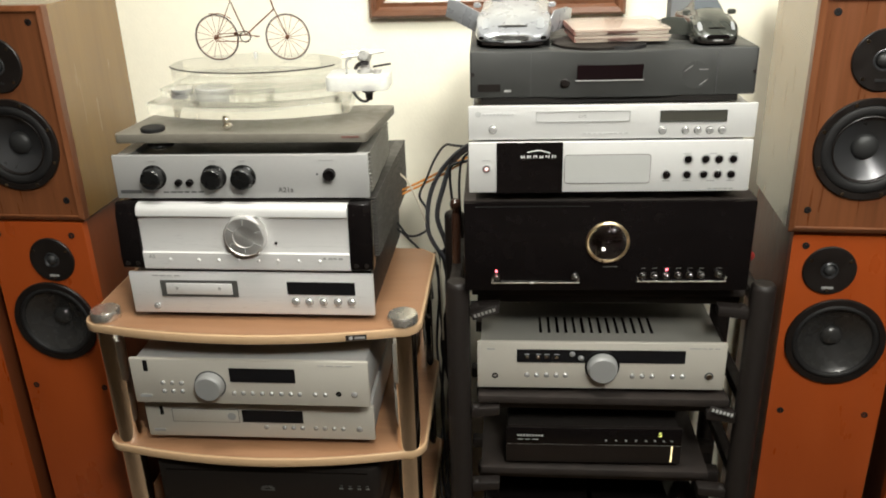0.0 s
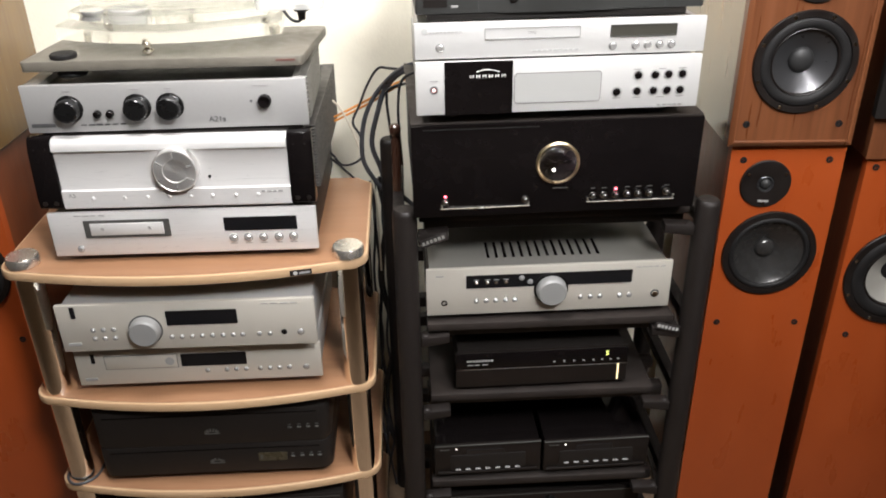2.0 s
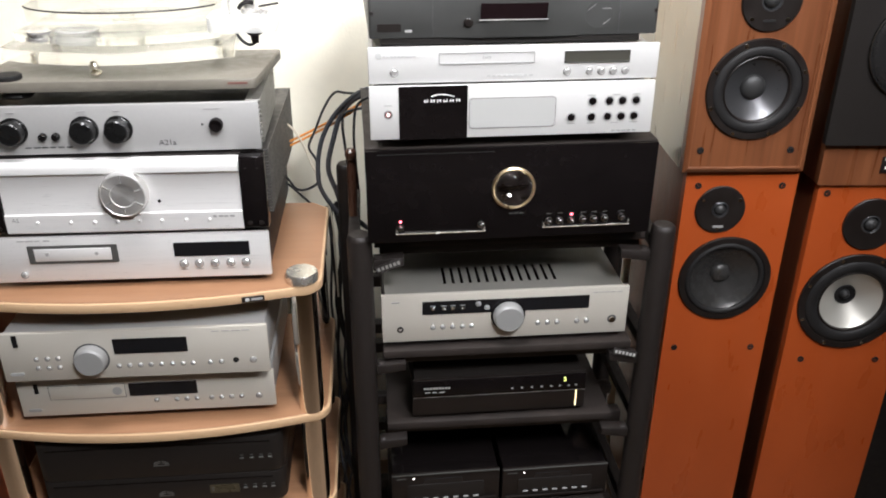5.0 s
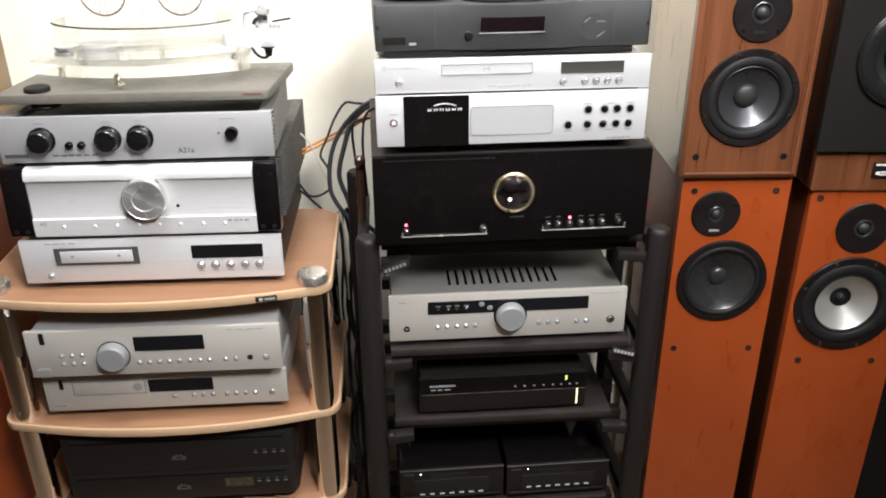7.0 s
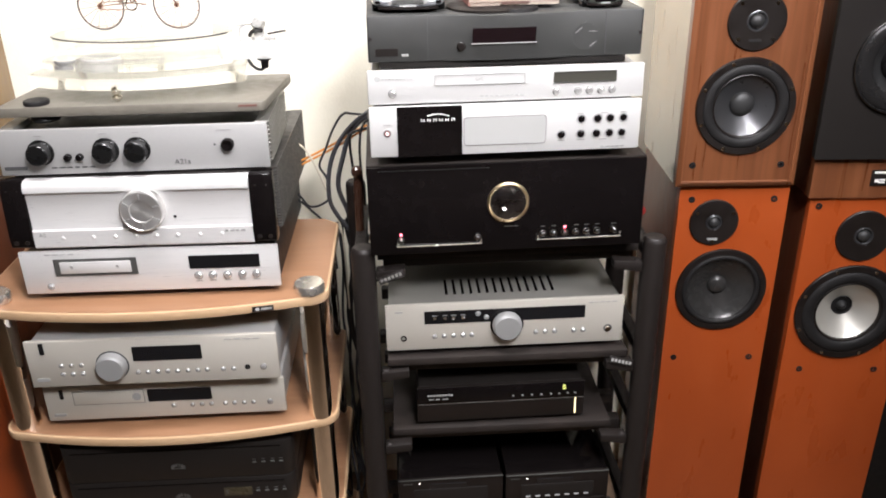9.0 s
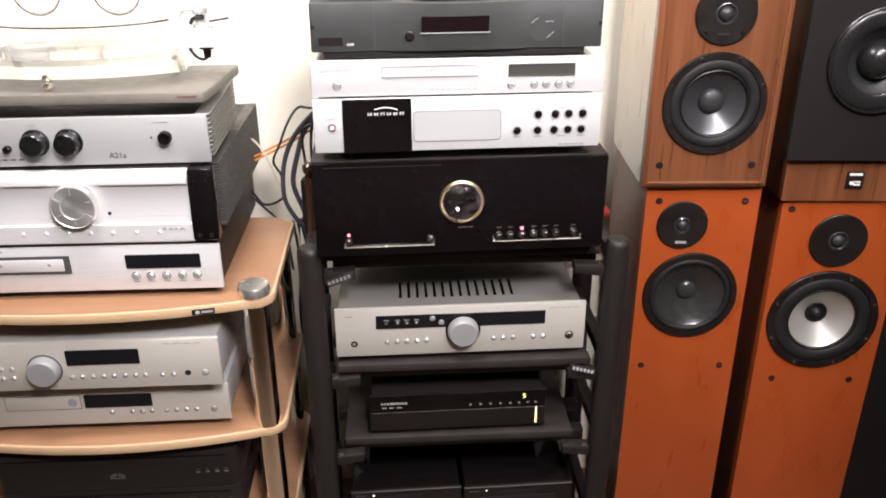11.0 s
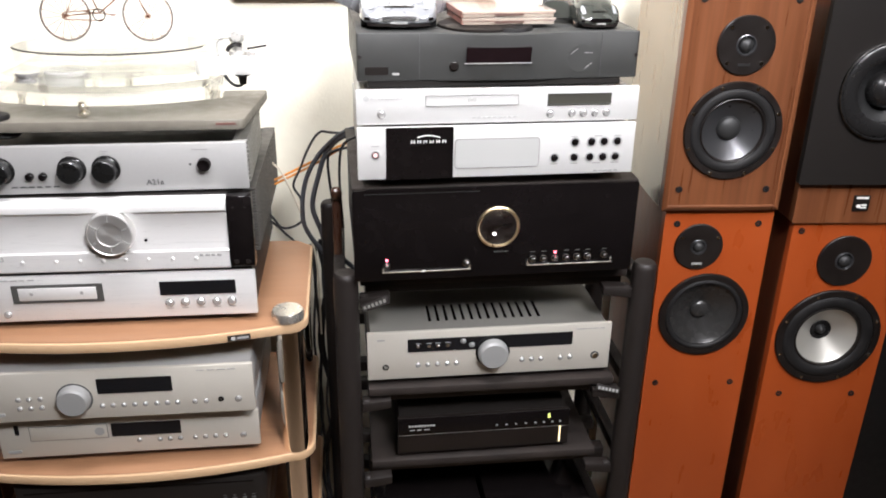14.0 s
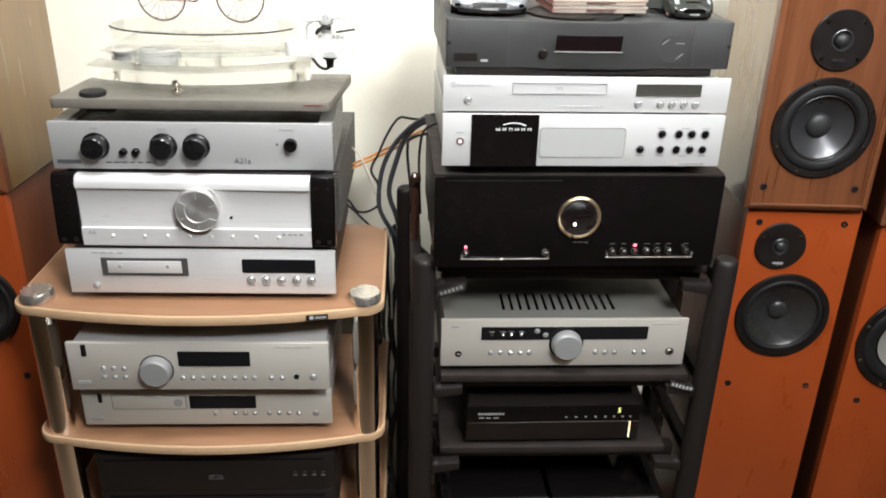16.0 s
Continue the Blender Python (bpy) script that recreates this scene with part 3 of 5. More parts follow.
def shelf_outline(w, d, bow, r):
    out = []
    n = 16
    for k in range(n + 1):
        x = -w / 2 + r + (w - 2 * r) * k / n
        out.append((x, -bow * (1 - (2 * x / (w - 2 * r)) ** 2)))
    out += [(w / 2 - r + r * math.sin(radians(a)), r - r * math.cos(radians(a))) for a in (20, 40, 60, 80)]
    out += [(w / 2, r + 0.02), (w / 2, d - 0.03), (w / 2 - 0.03, d), (-w / 2 + 0.03, d), (-w / 2, d - 0.03), (-w / 2, r + 0.02)]
    out += [(-w / 2 + r - r * math.sin(radians(a)), r - r * math.cos(radians(a))) for a in (80, 60, 40, 20)]
    return out


for z in SHELVES:
    s = part("shelf", prism(shelf_outline(0.604, 0.352, 0.033, 0.035), 0.013, "xy", (0, 0, z - 0.016)), BEECH, stand)
    part("edging", prism(shelf_outline(0.610, 0.355, 0.034, 0.036), 0.0170, "xy", (0, -0.001, z - 0.0180), 0.003), BEECH_EDGE, s, "pale rounded edging")
    part("veneer", prism(shelf_outline(0.600, 0.348, 0.0315, 0.033), 0.0032, "xy", (0, 0.002, z - 0.003)), BEECH, s)
POSTS = [(-0.265, 0.026), (0.272, 0.022), (-0.265, 0.305), (0.272, 0.305)]
for hi, lo in zip(SHELVES, SHELVES[1:]):
    gap = hi - 0.0180 - lo
    row("post", lathe([(0.0222, 0.0), (0.0222, gap)], 36), CHROME, stand, [(x, y, lo) for x, y in POSTS], "polished chrome post")
row("cap", lathe([(0.0245, 0.0), (0.0265, 0.002), (0.0265, 0.014), (0.0245, 0.0175), (0.0, 0.0178)], 40), SATIN_CHROME, stand, [(x, y, SHELVES[0]) for x, y in POSTS[:2]], "chrome cap")
row("foot", lathe([(0.006, 0.0), (0.018, 0.03), (0.018, 0.09)], 24), CHROME, stand, [(x, y, 0.0) for x, y in POSTS])
maker = part("maker_plate", bm_box(0.036, 0.002, 0.010, (0, 0, 0), 0.0005), BLACK_SATIN, stand, "small black plate with pale marks", (0.196, -0.0192, 0.8088))
maker.rotation_euler.z = radians(9.0)
print_bar(maker, 0.006, 0, 0.018, 0.004, PRINT_GREY, -0.0013)
part("plate_mark", lathe([(0, 0), (0.0035, 0), (0.0035, 0.0006), (0, 0.0006)], 16, "y"), PRINT_PALE, maker, "", (-0.009, -0.001, 0))


# ---- audio components ----
def component(name, m, w, h, d, face, case, label, category, foot=0.012, inset=0.006, face_t=0.008, bevel=0.0018, face_name="front_panel", feet=True):
    """A casing with a front panel at y = 0, its underside at z = 0, and feet below."""
    ob = thing(name, m @ pose(0, 0, -foot), label, category, "hi-fi components")
    up = pose(0, 0, foot)
    bm = bm_box(w - 2 * inset, d, h - inset, (0, face_t + d / 2, foot + (h - inset) / 2), 0.0015)
    part("casing", bm, case, ob)
    part(face_name, bm_box(w, face_t, h, (0, face_t / 2, foot + h / 2), bevel), face, ob)
    if feet and foot > 0.001:
        row("foot", lathe([(0.016, 0.0), (0.018, 0.001), (0.018, foot + 0.001)], 20), RUBBER, ob, [(x, y, 0) for x in (-w / 2 + 0.05, w / 2 - 0.05) for y in (0.05, d - 0.04)])
    return ob, foot


def button(r, t=0.003):
    return lathe([(r * 1.2, 0.0), (r * 1.2, 0.0009), (r * 1.06, 0.0009), (r * 1.04, 0.0002), (r, 0.0002), (r, t * 0.7), (r * 0.7, t), (0, t)], 16, "y")


def knob(r, t, taper=0.92, edge=0.0015):
    return lathe([(r, 0.0), (r, t * 0.25), (r * taper, t - edge), (r * taper - edge, t), (0, t)], 36, "y")


def panel(parent, x0, x1, z0, z1, material, name="display", t=0.0012, r=0.0012, label=""):
    return part(name, prism(round_rect(x1 - x0, z1 - z0, r, 3), t, "xz", ((x0 + x1) / 2, -t, (z0 + z1) / 2)), material, parent, label)


def window(parent, x0, x1, z0, z1, material, frame_mat, name="display", b=0.0012, label=""):
    """A display behind a thin raised frame."""
    p = panel(parent, x0, x1, z0, z1, material, name, 0.0008, 0.001, label)
    rim = joined(bm_box(x1 - x0 + 2 * b, 0.0022, b, ((x0 + x1) / 2, -0.0008, z1 + b / 2)), bm_box(x1 - x0 + 2 * b, 0.0022, b, ((x0 + x1) / 2, -0.0008, z0 - b / 2)),
                 bm_box(b, 0.0022, z1 - z0, (x0 - b / 2, -0.0008, (z0 + z1) / 2)), bm_box(b, 0.0022, z1 - z0, (x1 + b / 2, -0.0008, (z0 + z1) / 2)))
    part("bezel", rim, frame_mat, p)
    return p


# disc player on the stand's top shelf
ob, f = component("disc_player", pose(-0.448, 1.270, 0.832, 0, 0, -0.6), 0.432, 0.078, 0.36, BRUSHED, BLACK_CASE, "brushed silver disc player with a black display", "disc player", 0.014)
panel(ob, -0.160, -0.022, f + 0.033, f + 0.064, TRAY_GREY, "tray_frame", 0.002, 0.001, "grey frame round the disc tray")
tray = part("disc_tray", bm_box(0.118, 0.003, 0.021, (0, -0.002, 0), 0.0006), BRUSHED, ob, "", (-0.091, 0, f + 0.0485))
row("tray_screw", lathe([(0, 0), (0.003, 0), (0.003, 0.001), (0, 0.0006)], 12, "y"), SILVER_GREY, tray, [(-0.039, -0.0035, 0.0015), (0.037, -0.0035, 0.0015)])
panel(ob, 0.065, 0.184, f + 0.039, f + 0.063, DISPLAY)
row("button", button(0.0062, 0.005), BUTTON, ob, [(x, 0, f + 0.0255) for x in (0.078, 0.102, 0.127, 0.152, 0.176)])
row("power_button", button(0.005, 0.004), BUTTON, ob, [(-0.173, 0, f + 0.013)])
print_row(ob, -0.173, -0.12, f + 0.0725, 0.0018, PRINT_GREY)
for x in (0.078, 0.102, 0.127, 0.152, 0.176):
    print_bar(ob, x, f + 0.0155, 0.011, 0.0012, PRINT_GREY)

# integrated amplifier with black cheeks
amp = thing("integrated_amplifier", pose(-0.449, 1.266, 0.911, 0, 0, -1.0), "silver amplifier with black side cheeks and a large knob", "amplifier", "hi-fi components")
F = 0.006
part("casing", bm_box(0.404, 0.40, 0.112, (0, 0.215, F + 0.058), 0.002), BLACK_CASE, amp)
row("foot", lathe([(0.017, 0.0), (0.017, F + 0.003)], 20), RUBBER, amp, [(x, y, 0) for x in (-0.15, 0.15) for y in (0.06, 0.33)])
prof = [(0.020, 0.0), (0.0035, 0.0), (0.001, 0.003), (0.001, 0.031), (0.0045, 0.0325), (0.005, 0.035), (0.0055, 0.060), (0.0055, 0.094), (0.0045, 0.0965), (0.0, 0.0985), (0.0, 0.106), (0.003, 0.113), (0.009, 0.1175), (0.020, 0.118)]
part("front_panel", prism([(y, z + F) for y, z in prof], 0.362, "yz", (-0.181, 0, 0)), BRUSHED, amp)
cheek_prof = [(0.030, 0.0), (0.006, 0.0), (0.000, 0.004), (-0.002, 0.02), (0.004, 0.10), (0.010, 0.117), (0.016, 0.1195), (0.030, 0.1195)]
for x in (-0.2195, 0.1815):
    c = part("side_cheek", prism([(y, z + F) for y, z in cheek_prof], 0.038, "yz", (x, 0, 0), 0.001), GLOSS_BLACK, amp, "gloss black end cheek with screws")
    row("screw", lathe([(0, 0), (0.004, 0), (0.004, 0.0015), (0.002, 0.002), (0, 0.0012)], 14, "y"), BLACK_SATIN, c, [(x + 0.010, 0.006, F + 0.098), (x + 0.028, 0.006, F + 0.098), (x + 0.010, -0.001, F + 0.012), (x + 0.028, -0.001, F + 0.012)])
part("top_plate", bm_box(0.40, 0.05, 0.004, (0, 0.045, F + 0.1175), 0.001), BLACK_CASE, amp)
row("heatsink_fin", bm_box(0.022, 0.36, 0.0032, (0, 0, 0), 0.0006, 1), HEATSINK_DARK, amp, [(0.2105, 0.238, F + 0.006 + 0.0053 * k) for k in range(21)])
kn = part("volume_knob", lathe([(0.0355, 0), (0.0355, 0.014), (0.0343, 0.0165), (0.0328, 0.0172), (0.0322, 0.0165), (0.019, 0.0165), (0.0185, 0.0150), (0.0, 0.0150)], 64, "y"), SPUN, amp, "large spun aluminium volume knob", (0.006, 0.0055, F + 0.066))
for a in (20, 90, 150, 210, 270, 330):
    g = part("groove", bm_box(0.012, 0.0006, 0.0012), PRINT_GREY, kn, "", (0.027 * math.cos(radians(a)), -0.0168, 0.027 * math.sin(radians(a))))
    g.rotation_euler.y = -radians(a)
row("button", button(0.0029, 0.0024), BRUSHED, amp, [(x, 0.001, F + 0.0185) for x in (-0.133, -0.083, -0.047, -0.012, 0.022, 0.056, 0.093, 0.129)])
row("remote_eye", button(0.0022, 0.001), GLOSS_BLACK, amp, [(0.055, 0.0055, F + 0.050)])
lettering("model_print", "A5", 0.010, PRINT_GREY, amp, (-0.165, 0.0005, F + 0.0240))
print_row(amp, 0.135, 0.17, F + 0.024, 0.0035, PRINT_GREY, 0.0006)

# class A amplifier with black knobs
ob, f = component("integrated_amplifier", pose(-0.448, 1.290, 1.040, 0, 0, 0.4), 0.432, 0.0755, 0.25, SILVER_GREY, HEATSINK_DARK, "satin silver amplifier with black knobs and finned heatsinks", "amplifier", 0.004, 0.014)
row("heatsink_plate", bm_box(0.010, 0.228, 0.071, (0, 0, 0), 0.0008, 1), HEATSINK, ob, [(sx * 0.1985, 0.137, f + 0.0362) for sx in (-1, 1)])
row("heatsink_fin", bm_box(0.0145, 0.225, 0.0040, (0, 0, 0), 0.0008, 1), HEATSINK, ob, [(sx * 0.2095, 0.137, f + 0.0045 + 0.0072 * k) for sx in (-1, 1) for k in range(10)])
black_knob = lathe([(0.0195, 0), (0.0195, 0.004), (0.0178, 0.005), (0.0172, 0.019), (0.0158, 0.0205), (0, 0.0205)], 40, "y")
for kb in row("control_knob", black_knob, KNOB_BLACK, ob, [(-0.147, 0, f + 0.038), (-0.044, 0, f + 0.038), (0.006, 0, f + 0.038)], "glossy black control knob"):
    part("skirt", lathe([(0.021, 0), (0.021, 0.0022), (0.019, 0.003)], 36, "y"), KNOB_BLACK, kb)
row("small_knob", knob(0.0062, 0.008), GLOSS_BLACK, ob, [(-0.106, 0, f + 0.0285), (-0.087, 0, f + 0.0285)])
row("power_knob", lathe([(0.0105, 0), (0.0105, 0.008), (0.009, 0.011), (0.006, 0.0095), (0, 0.009)], 28, "y"), GLOSS_BLACK, ob, [(0.151, 0, f + 0.042)])
row("power_light", button(0.0016, 0.001), PRINT_DARK, ob, [(0.130, 0, f + 0.042)])
print_bar(ob, -0.191, f + 0.0125, 0.036, 0.006, PRINT_DARK)
print_row(ob, -0.135, -0.062, f + 0.0115, 0.0022, PRINT_DARK, words=6)
lettering("model_print", "A21a", 0.0125, PRINT_DARK, ob, (0.075, -0.0006, f + 0.0145))
for x, w in ((-0.147, 0.012), (-0.045, 0.014), (0.006, 0.011), (0.146, 0.024)):
    print_bar(ob, x, f + 0.066, w, 0.0013, PRINT_GREY)

# receiver and player on the stand's second shelf
ob, f = component("stereo_receiver", pose(-0.458, 1.228, 0.671, 0, 0, -0.3), 0.428, 0.091, 0.33, SILVER_WARM, SILVER_GREY, "silver-grey receiver with a round knob lying on the player", "receiver", 0.021)
panel(ob, -0.189, -0.181, f + 0.066, f + 0.088, DISPLAY, "badge")
panel(ob, -0.034, 0.084, f + 0.047, f + 0.075, DISPLAY)
row("button", button(0.0037, 0.003), BUTTON, ob, [(x, 0, f + z) for z in (0.042, 0.025) for x in (-0.158, -0.141, -0.124)] + [(x, 0, f + 0.0235) for x in (-0.03, -0.013, 0.004, 0.021, 0.038, 0.056, 0.073, 0.089, 0.117, 0.135)])
kn = part("volume_knob", lathe([(0.026, 0), (0.026, 0.008), (0.0245, 0.015), (0.022, 0.0175), (0, 0.0175)], 48, "y"), KNOB_GREY, ob, "grey round volume knob", (-0.071, 0, f + 0.040))
part("knob_ring", lathe([(0.0285, 0), (0.0285, 0.0008), (0.026, 0.0008)], 40, "y"), PRINT_DARK, kn)
part("headphone_socket", lathe([(0.0048, 0), (0.0048, 0.001), (0.003, 0.0012), (0.003, -0.003), (0, -0.003)], 18, "y"), GLOSS_BLACK, ob, "", (0.159, 0, f + 0.026))
row("power_button", button(0.005, 0.003), BUTTON, ob, [(0.187, 0, f + 0.025)])
part("logo_badge", prism(round_rect(0.022, 0.006, 0.0028, 5), 0.001, "xz", (-0.193, -0.001, f + 0.015)), PRINT_GREY, ob)
print_row(ob, 0.125, 0.19, f + 0.083, 0.0014, PRINT_GREY)

ob, f = component("disc_player", pose(-0.459, 1.256, 0.580, 0, 0, 0.0), 0.428, 0.072, 0.32, SILVER_WARM, SILVER_GREY, "silver-grey disc player under the receiver on a beech shelf", "disc player", 0.018)
panel(ob, -0.186, -0.179, f + 0.047, f + 0.066, DISPLAY, "badge")
tray = part("disc_tray", bm_box(0.124, 0.002, 0.026, (0, -0.001, 0), 0.0008), SILVER_WARM, ob, "", (-0.100, 0, f + 0.047))
part("tray_gap", bm_box(0.1268, 0.0012, 0.0288), PLATE_PRINT, tray, "", (0, -0.0003, 0))
part("disc_mark", lathe([(0.003, 0), (0.008, 0), (0.008, 0.0005), (0.003, 0.0005)], 24, "y"), PRINT_GREY, tray, "", (0.050, -0.002, 0))
panel(ob, -0.031, 0.083, f + 0.034, f + 0.060, DISPLAY)
row("button", button(0.0037, 0.003), BUTTON, ob, [(x, 0, f + 0.023) for x in (0.012, 0.046, 0.063, 0.080, 0.105, 0.122, 0.139, 0.156)])
row("power_button", button(0.0048, 0.003), BUTTON, ob, [(0.186, 0, f + 0.0225)])
part("logo_badge", prism(round_rect(0.022, 0.006, 0.0028, 5), 0.001, "xz", (-0.192, -0.001, f + 0.013)), PRINT_GREY, ob)

# black components on the two lower shelves of the stand
def rounded_front(w, d, r):
    """A plan with round front corners; y = 0 is the front."""
    out = [(-w / 2, d)] + [(-w / 2 + r - r * math.cos(radians(q)), r - r * math.sin(radians(q))) for q in (0, 18, 36, 54, 72, 90)]
    return out + [(-x, y) for x, y in out[::-1]]


for z, h, extra, ft in ((0.4430, 0.0785, False, 0.002), (0.375, 0.066, True, 0.019)):
    ob = thing("black_player" if extra else "black_preamplifier", pose(-0.456, 1.245, z - ft), "low black component with a small pale fan logo", "hi-fi unit", "hi-fi components")
    f = ft
    part("casing", prism(rounded_front(0.43, 0.31, 0.022), h, "xy", (0, 0, f), 0.0012), BLACK_CASE, ob)
    row("foot", lathe([(0.016, 0.0), (0.018, 0.0008), (0.018, f + 0.001)], 20), RUBBER, ob, [(x, y, 0) for x in (-0.165, 0.165) for y in (0.05, 0.27)])
    part("slot", bm_box(0.386, 0.002, 0.0016), GLOSS_BLACK, ob, "", (0, -0.0002, f + h - 0.010))
    zl = f + (0.024 if extra else 0.026)
    for k, q in enumerate((-62, -38, -14, 14, 38, 62)):
        st = print_bar(ob, 0.0115 * math.sin(radians(q)), zl + 0.0075 * math.cos(radians(q)), 0.0030, 0.0062, TRAY_GREY, -0.0005, "logo_stroke")
        st.rotation_euler.y = radians(q)
    print_bar(ob, 0, zl - 0.0005, 0.027, 0.0022, TRAY_GREY, -0.0005, "logo_stroke")
    for x in (0.142, 0.159, 0.176, 0.192):
        print_bar(ob, x, f + 0.0395, 0.006, 0.0014, TRAY_GREY)
    row("button", bm_box(0.0075, 0.003, 0.0030, (0, -0.0015, 0), 0.0008), TRAY_GREY, ob, [(x, 0, f + 0.0335) for x in (0.142, 0.159, 0.176, 0.192)])
    if extra:
        panel(ob, 0.078, 0.131, f + 0.024, f + 0.043, mat("dim_olive_display", (0.045, 0.038, 0.022), 0.3), "display", 0.001, 0.001, "dim greenish display")
        print_bar(ob, 0.0835, f + 0.0335, 0.004, 0.010, TRAY_GREY, -0.0013)

ob = thing("power_amplifier", pose(-0.446, 1.245, 0.11), "black amplifier with a grey window on the lowest beech shelf", "amplifier", "hi-fi components")
part("casing", prism(rounded_front(0.434, 0.31, 0.006), 0.186, "xy", (0, 0, 0.014), 0.0015), BLACK_CASE, ob)
row("foot", lathe([(0.018, 0.0), (0.020, 0.002), (0.020, 0.0145)], 20), RUBBER, ob, [(x, y, 0) for x in (-0.165, 0.165) for y in (0.05, 0.27)])
part("top_line", bm_box(0.424, 0.0016, 0.0012), TRAY_GREY, ob, "", (0, -0.0004, 0.1925))
panel(ob, -0.038, 0.062, 0.160, 0.184, mat("dull_grey_window", (0.045, 0.042, 0.038), 0.35), "window", 0.001, 0.001, "dull grey window")
row("button", button(0.0045, 0.003), SILVER_GREY, ob, [(0.190, 0, 0.161)])
for x in (0.112, 0.132, 0.152):
    print_bar(ob, x, 0.172, 0.006, 0.003, TRAY_GREY)

# ---- black rack ----
rack = thing("hifi_rack", pose(0.163, 1.262, 0), "black steel hi-fi rack with round posts and board shelves", "hi-fi rack")
RP = [(-0.251, 0.0), (0.251, 0.0), (-0.277, 0.33), (0.277, 0.33)]
row("post", lathe([(0.0205, 0.0), (0.0205, 0.893), (0.0195, 0.899), (0.016, 0.903), (0.0, 0.905)], 36), RACK_BLACK, rack, [(x, y, 0) for x, y in RP])
LEVELS = (0.884, 0.680, 0.516, 0.304, 0.10)
# width, middle and depth offset of each board
BOARDS = ((0.455, 0.0, 0.180), (0.436, 0.0, 0.160), (0.416, -0.007, 0.172), (0.424, -0.004, 0.172), (0.436, 0.0, 0.165))
for k, z in enumerate(LEVELS):
    bw, bx, by = BOARDS[k]
    board = part("shelf", bm_box(bw, 0.33, 0.015, (bx, by, z - 0.0075), 0.002), SHELF_BLACK, rack, "dusty black board")
    part("front_rail", bm_box(0.446, 0.024, 0.024, (0.004, by - 0.130, z - 0.0275), 0.002), RACK_BLACK, rack)
    part("cross_bar", bm_box(0.47, 0.022, 0.022, (0, 0.13, z - 0.030), 0.003), RACK_BLACK, rack)
    part("cross_bar", bm_box(0.47, 0.022, 0.026, (0, 0.33, z - 0.038), 0.003), RACK_BLACK, rack)
    for sx in (-1, 1):
        part("side_bar", bm_box(0.02, 0.30, 0.024, (sx * 0.262, 0.165, z - 0.038), 0.003), RACK_BLACK, rack)
        br = part("bracket", prism([(0, 0.008), (0.05, 0.016), (0.05, 0.032), (0, 0.028)], 0.024, "xz", (0, 0, 0), 0.002), RACK_BLACK, rack, "", (sx * 0.230, -0.012, z - 0.052))
        if sx > 0:
            br.scale.x = -1
        part("spike_pad", lathe([(0.007, 0), (0.007, 0.003), (0.004, 0.005), (0.0, 0.0055)], 18), RACK_BLACK, rack, "", (sx * 0.222, -0.004, z - 0.025))
for x, z, tilt in ((-0.205, 0.850, -20), (0.206, 0.661, 16)):
    plate = part("name_plate", bm_box(0.046, 0.002, 0.013, (0, 0, 0), 0.0006), RACK_BLACK, rack, "small plate with white marks", (x, -0.014, z))
    plate.rotation_euler = (radians(-12), radians(tilt), 0)
    for j in range(6):
        print_bar(plate, -0.017 + 0.0068 * j, 0, 0.0042, 0.0058, PRINT_GREY if x > 0 else PLATE_PRINT, -0.0015)

# valve-style amplifier, gloss black front with a round window
ob, f = component("valve_amplifier", pose(0.155, 1.241, 0.897, 0, 0, 1.3), 0.457, 0.154, 0.34, GLOSS_BLACK, BLACK_CASE, "gloss black amplifier with a brass-ringed round window", "amplifier", 0.013, 0.003)
part("top_cover", bm_box(0.457, 0.345, 0.004, (0, 0.178, f + 0.1545), 0.001), SHELF_BLACK, ob, "dusty dark top cover")
win = part("window_ring", lathe_open([(0.0345, 0.0), (0.0348, 0.004), (0.0325, 0.0055), (0.0305, 0.0035), (0.0300, 0.001)], 56), BRASS, ob, "brass ring round the window", (0.0005, 0, f + 0.087))
part("window_back", lathe([(0, 0.0006), (0.030, 0.0006), (0.030, 0.0), (0, 0.0)], 40, "y"), mat("dark_brown_window", (0.014, 0.010, 0.011), 0.3), win)
part("window_glass", lathe([(0.0302, 0.001)] + [(0.030 * math.cos(a) if k < 10 else 0, 0.002 + 0.016 * math.sin(a)) for k, a in ((k, math.pi / 2 * k / 10) for k in range(11))], 48, "y"), GLASS, win, "bulging clear glass")
part("window_light", lathe([(0, 0.0035), (0.0022, 0.003), (0.0022, 0.0005), (0, 0.0005)], 14, "y"), LED_WHITE, win, "", (-0.006, -0.0008, -0.009))
row("indicator", button(0.0018, 0.0022), LED_RED, ob, [(-0.177, 0, f + 0.036), (0.097, 0, f + 0.038)], "red light")
tiny = lathe([(0.0062, 0), (0.0062, 0.001), (0.005, 0.0015), (0.0045, 0.007), (0.003, 0.0085), (0.002, 0.006), (0, 0.006)], 20, "y")
row("control", tiny, DARK_CHROME, ob, [(x, 0, f + z) for x, z in ((-0.177, 0.026), (-0.049, 0.026), (0.060, 0.028), (0.078, 0.028), (0.097, 0.028), (0.116, 0.0285), (0.134, 0.0285), (0.152, 0.029), (0.180, 0.030))])
for x0, x1, z in ((-0.184, -0.043, 0.0155), (0.051, 0.192, 0.0175)):
    line = [(x0, -0.002, f + z + 0.008), (x0 + 0.003, -0.002, f + z + 0.001), (x0 + 0.010, -0.002, f + z), (x1 - 0.010, -0.002, f + z), (x1 - 0.003, -0.002, f + z + 0.001), (x1, -0.002, f + z + 0.008)]
    part("guard_rail", tube(line, 0.0013, 8, 4), SATIN_CHROME, ob, "thin chrome rail")
